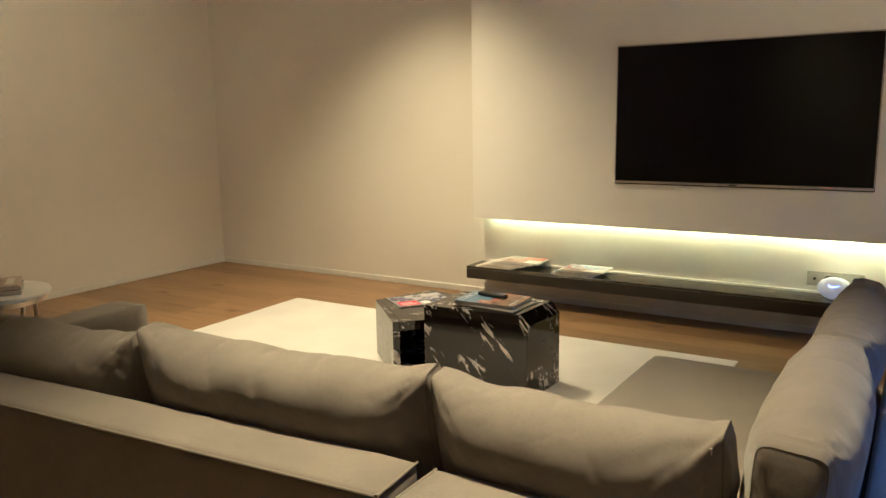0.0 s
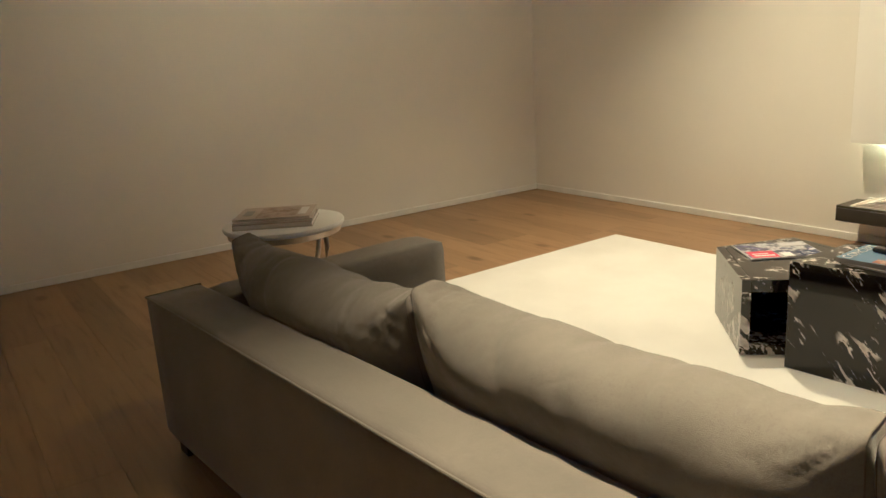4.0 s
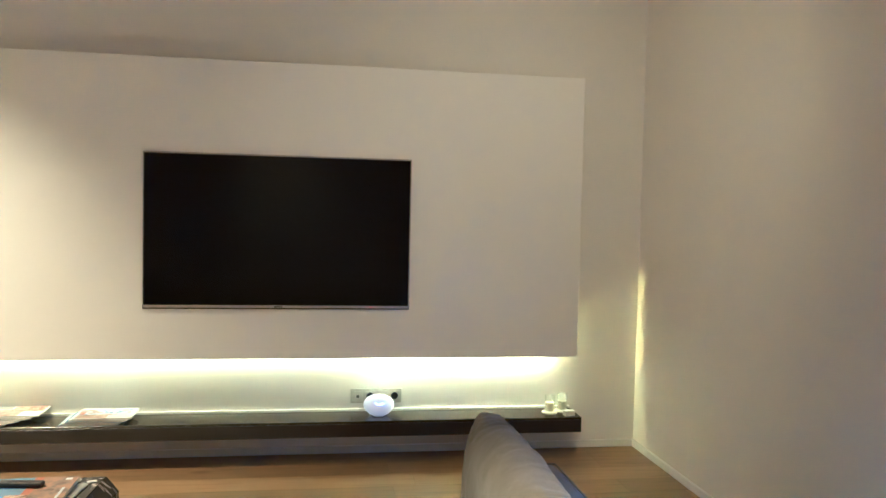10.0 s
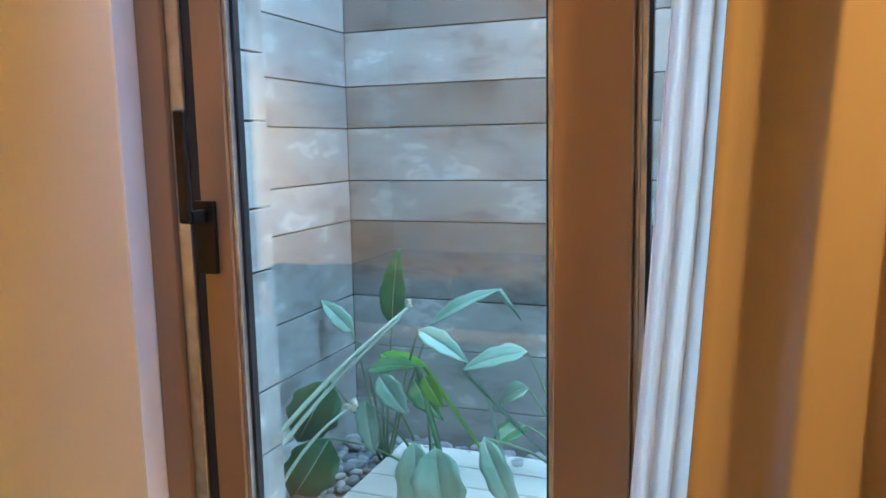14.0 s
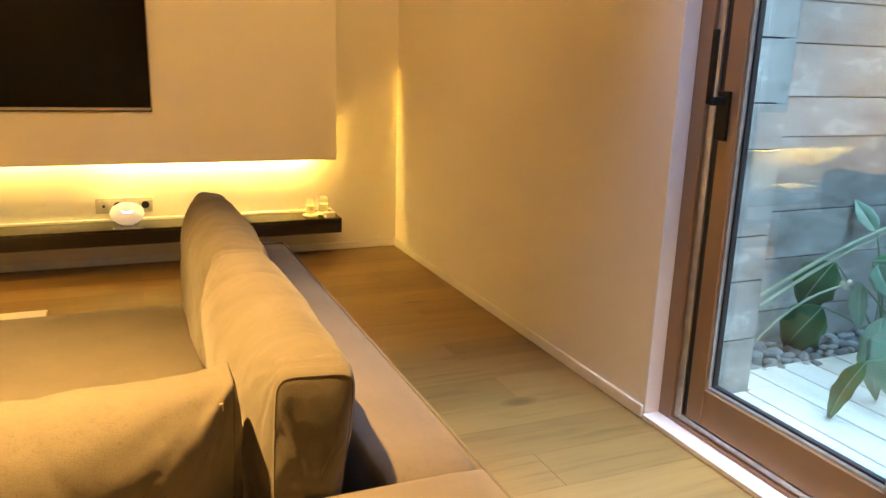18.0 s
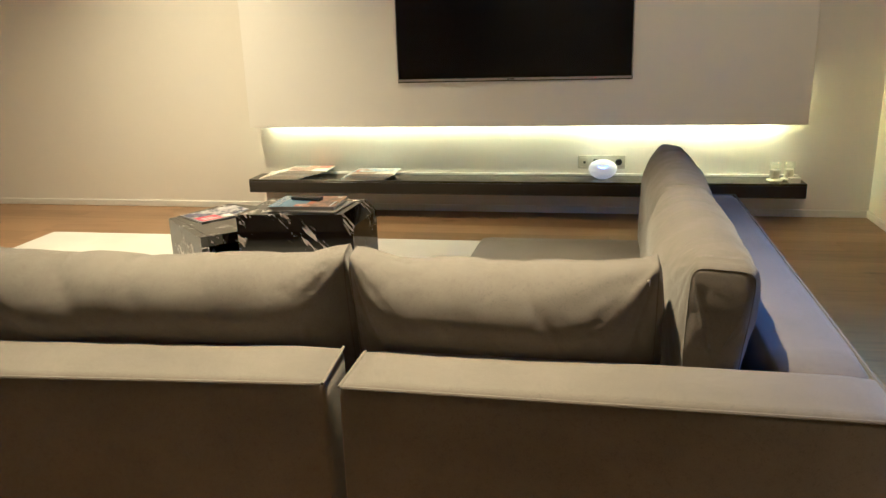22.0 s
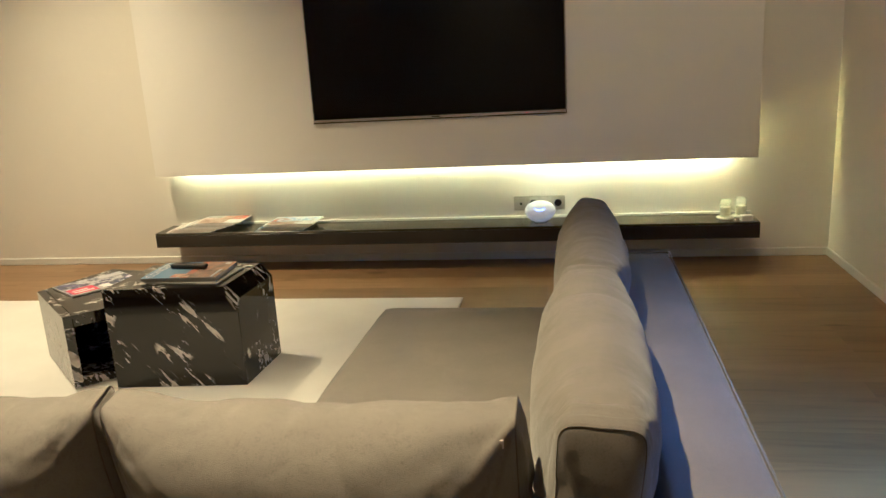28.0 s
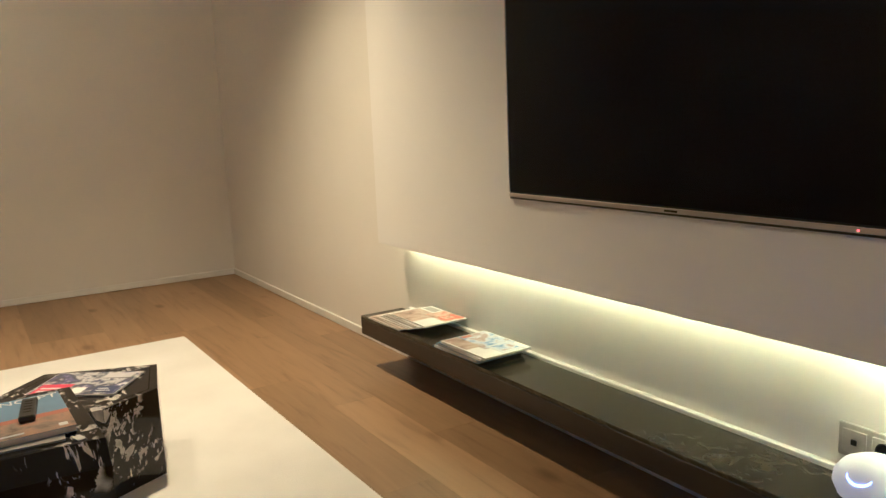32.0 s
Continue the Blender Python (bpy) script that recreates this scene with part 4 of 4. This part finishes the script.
def sash(y0, y1, x, s0, s1):
    """A framed pane between y1 < y0, its stiles s0 and s1 wide; x is its inner face."""
    z0, z1 = 0.060, HEAD - 0.070
    frame_ = part("sash", merged(box(x, y0 - s0, z0, x + 0.055, y0, z1, 0.003, 1), box(x, y1, z0, x + 0.055, y1 + s1, z1, 0.003, 1),
                                 box(x, y1 + s1, z0, x + 0.055, y0 - s0, z0 + 0.125, 0.003, 1), box(x, y1 + s1, z1 - 0.10, x + 0.055, y0 - s0, z1, 0.003, 1)), bronze, door, "bronze sash frame")
    g0, g1 = y0 - s0, y1 + s1
    a, b = z0 + 0.125, z1 - 0.10
    for n, (w, mat, name) in enumerate([(0.008, track_metal, "glazing_bead"), (0.015, gasket_black, "gasket")]):
        o = 0.0005
        d0, d1 = (0.008, 0.022) if n == 0 else (0.0222, 0.040)
        part(name, merged(box(x + d0, g0 - w, a + o, x + d1, g0 - o, b - o), box(x + d0, g1 + o, a + o, x + d1, g1 + w, b - o),
                          box(x + d0, g1 + w, a + o, x + d1, g0 - w, a + w), box(x + d0, g1 + w, b - w, x + d1, g0 - w, b - o)), mat, frame_)
    pane = part("pane", box(x + 0.0402, g1 + 0.002, a + 0.002, x + 0.046, g0 - 0.002, b - 0.002), pane_glass, frame_, "clear window glass")
    pane.visible_shadow = False


Y1S = -3.540
sash(Y - 0.128, Y1S, XF + 0.004, 0.070, 0.130)
sash(Y1S - 0.002, DOOR[1] + 0.064, XF + 0.006, 0.008, 0.108)

handle = part("handle_plate", box(XF - 0.008, Y - 0.167, 0.967, XF + 0.0038, Y - 0.118, 1.112, 0.003), bronze_dark, door, "dark bronze handle plate")
part("spindle", box(XF - 0.050, Y - 0.152, 1.070, XF - 0.008, Y - 0.128, 1.095, 0.003), bronze_dark, handle)
part("lever", box(XF - 0.062, Y - 0.152, 1.072, XF - 0.050, Y - 0.128, 1.286, 0.005, 3), bronze_dark, handle, "upright dark lever")


# ---- curtains ----
def curtain(name, x, y0, y1, z0, z1, folds, depth, mat, label, seed, flare=0.0):
    c = thing(name, pose(0, 0, 0), label, "curtain", "curtains")
    bm = bmesh.new()
    n, rows = folds * 14, 16
    verts = []
    for r in range(rows + 1):
        f = r / rows
        line = []
        for i in range(n + 1):
            s = i / n
            y = y0 + (y1 - y0) * s - flare * ((z0 + (z1 - z0) * f) - 1.0) * (1 - s) ** 4
            ph = 2 * math.pi * folds * s + 0.5 * noise.noise(Vector((s * 9, f * 1.2, seed)))
            a = depth * (0.75 + 0.35 * noise.noise(Vector((s * 6 + seed, f * 1.0, 2.0))))
            line.append(bm.verts.new((x + a * math.sin(ph) + 0.25 * a * math.sin(2.3 * ph + seed), y + 0.25 * a * math.cos(ph) + 0.006 * noise.noise(Vector((s * 20, f * 5, seed))), z0 + (z1 - z0) * f)))
        verts.append(line)
    for a, b in zip(verts, verts[1:]):
        for i in range(n):
            bm.faces.new((a[i], a[i + 1], b[i + 1], b[i]))
    ob = part("cloth", bm, mat, c, "", True)
    mod = ob.modifiers.new("thickness", "SOLIDIFY")
    mod.thickness = 0.002
    part("header_tape", box(x - 0.012, min(y0, y1), z1, x + 0.012, max(y0, y1) - 0.12, z1 + 0.02), mat, c)
    return c


curtain("sheer_curtain", X1 - 0.050, -3.580, -5.45, 0.012, 2.90, 58, 0.011, curtain_white, "white voile curtain gathered beside the glass door", 4.0, 0.065)
curtain("curtain", X1 - 0.125, -3.665, -5.55, 0.012, 2.90, 12, 0.036, curtain_brown, "heavy taupe curtain drawn back in soft folds", 1.0, 0.055)
rail = thing("curtain_rail", pose(0, 0, 0), "white double curtain rail under the ceiling", "curtain rail")
part("front_rail", box(X1 - 0.160, -5.7, 2.925, X1 - 0.130, -2.45, 2.945, 0.002, 1), white_plastic, rail)
part("rear_rail", box(X1 - 0.070, -5.7, 2.925, X1 - 0.040, -2.45, 2.945, 0.002, 1), white_plastic, rail)
for y in (-2.6, -3.6, -4.6, -5.6):
    part("bracket", box(X1 - 0.165, y - 0.012, 2.9452, X1 - 0.035, y + 0.012, H - 0.0005), white_plastic, rail)

# ---- courtyard ----
CX, CY = 4.303, -2.305                       # inner corner of the cladding
structure("ground", box(X1 + T + 0.002, -9.0, -0.30, 9.0, 3.0, -0.085), soil, "dark bed under deck and pebbles")
structure("planting_bed", box(X1 + T + 0.003, -7.0, -0.0845, CX + 0.0195, CY + 0.019, 0.05), soil, "dark planting soil under the pebbles")
structure("courtyard_wall_east", box(CX + 0.021, -7.0, -0.08, CX + 0.20, CY + 0.22, 2.80), gasket_black, "dark backing of the grey cladding")
structure("courtyard_wall_north", box(X1 + T + 0.002, CY + 0.021, -0.08, CX + 0.0205, CY + 0.20, 2.80), gasket_black, "dark backing of the grey cladding")
structure("courtyard_wall_south", box(X1 + T + 0.002, -7.2, -0.08, CX + 0.20, -7.001, 2.80), cladding["mid"], "grey rendered courtyard wall")
structure("facade_upper", box(X1 + 0.02, -7.0, H + 0.151, X1 + T, CY + 0.021, 3.40), cladding["mid"], "grey facade above the door")
E_WALL = bpy.data.objects["courtyard_wall_east"]
N_WALL = bpy.data.objects["courtyard_wall_north"]
COURSES = [0.0, 0.22, 0.44, 0.633, 0.926, 1.078, 1.275, 1.429, 1.628, 1.925, 2.082, 2.30, 2.52, 2.80]
TONES = "mid mid mid dark mid mid dark pale dark mid pale mid dark".split()
PIER = [0.0, 0.29, 0.496, 0.648, 0.93, 1.075, 1.272, 1.424, 1.633, 1.93, 2.12, 2.32, 2.52, 2.80]


def clad(wall, x0, y0, x1, y1, z0, z1, tone="mid"):
    return link("board", box(x0, y0, z0 + 0.0025, x1, y1, z1 - 0.0025, 0.0012, 1), cladding[tone], wall)


pier = tagged(link("courtyard_pier", box(X1 + T + 0.002, -2.655, -0.08, 3.184, CY + 0.0005, 2.80), gasket_black), "grey clad pier beside the glass door", kind="structure")
for n, (z0, z1) in enumerate(zip(COURSES, COURSES[1:])):
    cut = -3.078 if n % 2 == 0 else -3.85
    other = "pale" if n % 4 == 0 else "mid"
    clad(E_WALL, CX, cut + 0.002, CX + 0.02, CY, z0, z1, TONES[n])
    clad(E_WALL, CX, cut - 1.55, CX + 0.02, cut - 0.002, z0, z1, other)
    clad(E_WALL, CX, -6.99, CX + 0.02, cut - 1.554, z0, z1)
    clad(N_WALL, 3.209, CY + 0.0005, CX - 0.001, CY + 0.0205, z0, z1, "pale" if n == 9 else "mid")
for z0, z1 in zip(PIER, PIER[1:]):
    clad(pier, X1 + T + 0.03, -2.676, 3.2065, -2.6555, z0, z1)
    clad(pier, 3.1845, -2.655, 3.2065, CY - 0.001, z0, z1)

deck = tagged(new("deck"), "bleached timber deck boards in the courtyard", kind="structure")
DECK = 0.10
x = X1 + T + 0.03
while x < 4.10:
    y_end = -2.683 if x < 3.21 else -2.545
    part("plank", box(x, -6.9, DECK - 0.032, x + 0.138, y_end, DECK, 0.003, 1), deck_wood, deck)
    x += 0.145
part("filler_plank", box(3.212, -2.6825, DECK - 0.032, 3.330, -2.545, DECK, 0.003, 1), deck_wood, deck)
part("joist", box(X1 + T + 0.03, -6.9, -0.084, 4.10, -6.8, DECK - 0.0325), dark_wood, deck)
part("joist", box(X1 + T + 0.03, -3.3, -0.084, 4.10, -3.2, DECK - 0.0325), dark_wood, deck)


# pebbles: a few rounded shapes of stone, many copies in one bed
def pebbles():
    out_v, out_f, tones = [], [], []
    base = bmesh.new()
    bmesh.ops.create_icosphere(base, subdivisions=2, radius=1)
    bv = np.array([v.co[:] for v in base.verts])
    bf = [[v.index for v in f.verts] for f in base.faces]
    base.free()
    rnd = random.Random(5)
    spots = []
    for _ in range(700):
        if rnd.random() < 0.55:
            x, y = rnd.uniform(3.24, CX - 0.02), rnd.uniform(-2.57, CY - 0.02)
        else:
            x, y = rnd.uniform(4.13, CX - 0.02), rnd.uniform(-4.4, -2.55)
        spots.append((x, y))
    for n, (x, y) in enumerate(spots):
        s = rnd.uniform(0.018, 0.040)
        m = pose(x, y, 0.035 + rnd.uniform(0, 0.055), rnd.uniform(-25, 25), rnd.uniform(-25, 25), rnd.uniform(0, 360))
        k = np.array([noise.noise(Vector(v) * 1.1 + Vector((n * 3.1, 0, 0))) for v in bv])
        v = bv * np.array([s, s * rnd.uniform(0.6, 0.85), s * rnd.uniform(0.4, 0.6)]) * (1 + 0.22 * k)[:, None]
        mm = np.array(m)
        v = v @ mm[:3, :3].T + mm[:3, 3]
        o = n * len(bv)
        out_v.extend(v.tolist())
        out_f.extend([[i + o for i in f] for f in bf])
    me = bpy.data.meshes.new("pebbles")
    me.from_pydata(out_v, [], out_f)
    me.polygons.foreach_set("use_smooth", [True] * len(me.polygons))
    m = material("pebble_stone", (0.2, 0.2, 0.2), 0.6)
    g = node(m, "NewGeometry")
    r = ramp(m, g, "Random Per Island", [(0.0, (0.12, 0.13, 0.15)), (0.5, (0.22, 0.23, 0.25)), (1.0, (0.36, 0.36, 0.36))])
    wire(m, r, "Color", bsdf(m), "Base Color")
    me.materials.append(m)
    return tagged(new("pebbles", me), "grey river pebbles around the deck", "pebbles", kind="stuff")


pebbles()


# ---- plants ----
def leaf_mesh(base, tip, width, droop, face, notch=0.0):
    """A lance-shaped blade with a raised midrib, from base to tip, bowed by droop; face: where its upper side looks."""
    bm = bmesh.new()
    a, b = Vector(base), Vector(tip)
    d = b - a
    side = d.cross(Vector(face)).normalized()
    up = side.cross(d).normalized()
    rows = []
    n = 14
    for i in range(n + 1):
        t = i / n
        w = width * 0.5 * (math.sin(math.pi * min(1, t ** 0.72)) ** 0.85) * (1 if t < 0.99 else 0.02)
        c = a + d * t + up * droop * math.sin(math.pi * t)
        line = []
        for k in (-1, -0.66, -0.33, -0.06, 0, 0.06, 0.33, 0.66, 1):
            ww = w * (1 + 0.08 * math.sin(t * 23 + k * 2))
            lift = 0.20 * w * abs(k) ** 1.4 - (0.0035 if k == 0 else 0.0)
            line.append(bm.verts.new(c + side * ww * k + up * (lift + 0.05 * w * math.sin(t * 17 + k * 4) * abs(k))))
        rows.append(line)
    for p, q in zip(rows, rows[1:]):
        for k in range(8):
            bm.faces.new((p[k], p[k + 1], q[k + 1], q[k]))
    bmesh.ops.remove_doubles(bm, verts=bm.verts[:], dist=0.0004)
    bmesh.ops.solidify(bm, geom=bm.faces[:], thickness=0.0012)
    return bm


def bow(a, b, sag, n=8):
    a, b = Vector(a), Vector(b)
    return [tuple(a.lerp(b, i / n) + Vector((0, 0, sag * math.sin(math.pi * i / n)))) for i in range(n + 1)]


def plant(x, y, leaves, label):
    root = Vector((x, y, 0.05))
    p = thing("strelitzia", pose(0, 0, 0), label, "plant", "courtyard plants")
    part("crown", tube([(x, y, 0.03), (x, y, 0.12), (x + 0.004, y, 0.19)], 0.022, 8, 0.012), stem_green, p)
    for mat, base, tip, width, droop, face in leaves:
        blade = part("leaf", leaf_mesh(base, tip, width, droop, face), mat, p, "", True)
        foot = root + Vector(((base[0] - x) * 0.08, (base[1] - y) * 0.08, 0.02))
        part("stalk", tube(bow(foot, base, 0.03), 0.006, 6, 0.003), stem_green, p, "", True)
        d = Vector(tip) - Vector(base)
        s = d.cross(Vector(face)).normalized()
        u = s.cross(d).normalized()
        rib = [tuple(Vector(base) + d * t + u * (droop * math.sin(math.pi * t) - 0.002)) for t in [i / 8 for i in range(8)]]
        part("midrib", tube(rib, 0.0030, 5, 0.0010), stem_pale, blade)
    return p


WEST = (-0.9, -0.1, 0.35)
plant(4.10, -2.52, [
    (leaf_green, (4.05, -2.586, 0.592), (4.05, -2.617, 0.859), 0.095, 0.015, WEST),
    (leaf_grey, (4.0, -2.753, 0.616), (4.0, -2.999, 0.748), 0.075, 0.015, (-0.5, 0.2, 0.8)),
    (leaf_grey, (3.8, -2.79, 0.646), (3.8, -2.951, 0.555), 0.07, 0.015, (-0.6, 0.1, 0.7)),
    (leaf_grey, (4.05, -2.428, 0.553), (4.05, -2.305, 0.664), 0.07, 0.01, (-0.7, -0.4, 0.4)),
    (leaf_green, (3.8, -2.615, 0.501), (3.8, -2.791, 0.53), 0.08, 0.012, (-0.4, 0.0, 0.9)),
    (leaf_dark, (3.75, -2.500, 0.470), (3.75, -2.370, 0.250), 0.165, 0.03, (-0.8, -0.5, 0.3)),
    (leaf_young, (3.92, -2.60, 0.520), (3.84, -2.80, 0.520), 0.070, -0.012, (-0.5, 0.1, 0.8)),
    (leaf_green, (4.05, -2.66, 0.40), (3.96, -2.80, 0.30), 0.09, 0.02, WEST),
], "tall leafy plant with grey-green blades in the pebble bed")
plant(4.02, -2.74, [
    (leaf_grey, (3.75, -2.675, 0.504), (3.75, -2.768, 0.389), 0.085, 0.01, WEST),
    (leaf_grey, (3.75, -2.625, 0.42), (3.75, -2.649, 0.245), 0.075, 0.012, WEST),
    (leaf_young, (3.8, -2.805, 0.5), (3.8, -2.865, 0.403), 0.06, 0.008, WEST),
    (leaf_dark, (3.7, -2.520, 0.300), (3.7, -2.370, 0.075), 0.165, 0.03, (-0.8, -0.5, 0.3)),
    (leaf_grey, (3.55, -2.875, 0.393), (3.55, -2.901, 0.103), 0.11, 0.03, WEST),
    (leaf_grey, (3.5, -2.957, 0.405), (3.5, -2.999, 0.149), 0.145, 0.03, WEST),
    (leaf_green, (3.3, -3.026, 0.327), (3.3, -2.927, 0.083), 0.07, 0.02, WEST),
], "spreading plant whose long leaves hang over the deck")
plant(4.16, -3.22, [
    (leaf_grey, (3.75, -3.149, 0.619), (3.75, -2.946, 0.544), 0.08, 0.012, (-0.5, 0.0, 0.8)),
    (leaf_grey, (3.75, -3.15, 0.511), (3.75, -3.057, 0.452), 0.07, 0.01, (-0.5, 0.0, 0.8)),
    (leaf_grey, (3.55, -3.078, 0.428), (3.55, -3.181, 0.208), 0.075, 0.03, WEST),
    (leaf_young, (4.02, -3.28, 0.55), (3.95, -3.40, 0.80), 0.09, 0.02, WEST),
    (leaf_green, (4.05, -3.38, 0.45), (3.98, -3.62, 0.66), 0.10, 0.02, (-0.6, 0.2, 0.7)),
    (leaf_grey, (4.08, -3.22, 0.34), (3.98, -3.40, 0.25), 0.09, 0.02, (-0.6, 0.2, 0.7)),
    (leaf_green, (4.10, -3.05, 0.26), (4.00, -2.96, 0.20), 0.09, 0.02, (-0.6, 0.2, 0.7)),
], "green leafy plant behind the second glass pane")
spray = thing("dry_stalks", pose(0, 0, 0), "pale crossing stalks with a faded flower head", "plant stalks")
part("stalk", tube(bow((3.38, -2.40, 0.27), (3.85, -2.740, 0.705), 0.03), 0.0085, 6, 0.005), stem_pale, spray, "", True)
part("stalk", tube(bow((3.36, -2.41, 0.22), (3.84, -2.715, 0.672), 0.03), 0.008, 6, 0.004), stem_pale, spray, "", True)
part("stalk", tube(bow((3.42, -2.41, 0.08), (3.70, -2.607, 0.416), 0.06), 0.006, 6, 0.004), stem_pale, spray, "", True)
part("foot", tube([(3.36, -2.40, 0.03), (3.365, -2.402, 0.16), (3.385, -2.402, 0.285)], 0.014, 8, 0.009), stem_pale, spray, "", True)
rnd = random.Random(3)
for c, s in (((3.7, -2.607, 0.416), 0.017), ((3.85, -2.742, 0.712), 0.011)):
    bm = bmesh.new()
    for k in range(7):
        q = bmesh.ops.create_icosphere(bm, subdivisions=1, radius=s * rnd.uniform(0.4, 0.8))
        bmesh.ops.translate(bm, verts=q["verts"], vec=Vector(c) + Vector([rnd.uniform(-1, 1) * s for _ in range(3)]))
    part("flower", bm, petal, spray, "faded cream flower")

# ---- oak floor boards ----
floor = tagged(new("floor"), "oiled oak plank floor with knots", kind="structure")
rnd = random.Random(11)
W = 0.19
shared = {}
y = Y1 - 0.0005
while y - W > Y0 - W:
    y0 = max(y - W, Y0 + 0.0005)
    x = X0 + 0.0005
    first = True
    while x < X1 - 0.01:
        length = rnd.choice([1.2, 1.5, 1.8, 2.1]) * (rnd.choice([0.4, 0.7, 1.0]) if first else 1)
        first = False
        x1 = min(x + length, X1 - 0.0005)
        key = (round(x1 - x, 2), round(y - y0, 3))
        if key not in shared:
            bm = box(-(x1 - x) / 2 + 0.0003, -(y - y0) / 2 + 0.0003, -0.0175, (x1 - x) / 2 - 0.0003, (y - y0) / 2 - 0.0003, 0.0)
            ob = link("plank", bm, oak, floor)
            shared[key] = ob.data
        else:
            ob = new("plank", shared[key])
            ob.parent = floor
        ob.location = ((x + x1) / 2, (y + y0) / 2, 0)
        x = x1
    y -= W
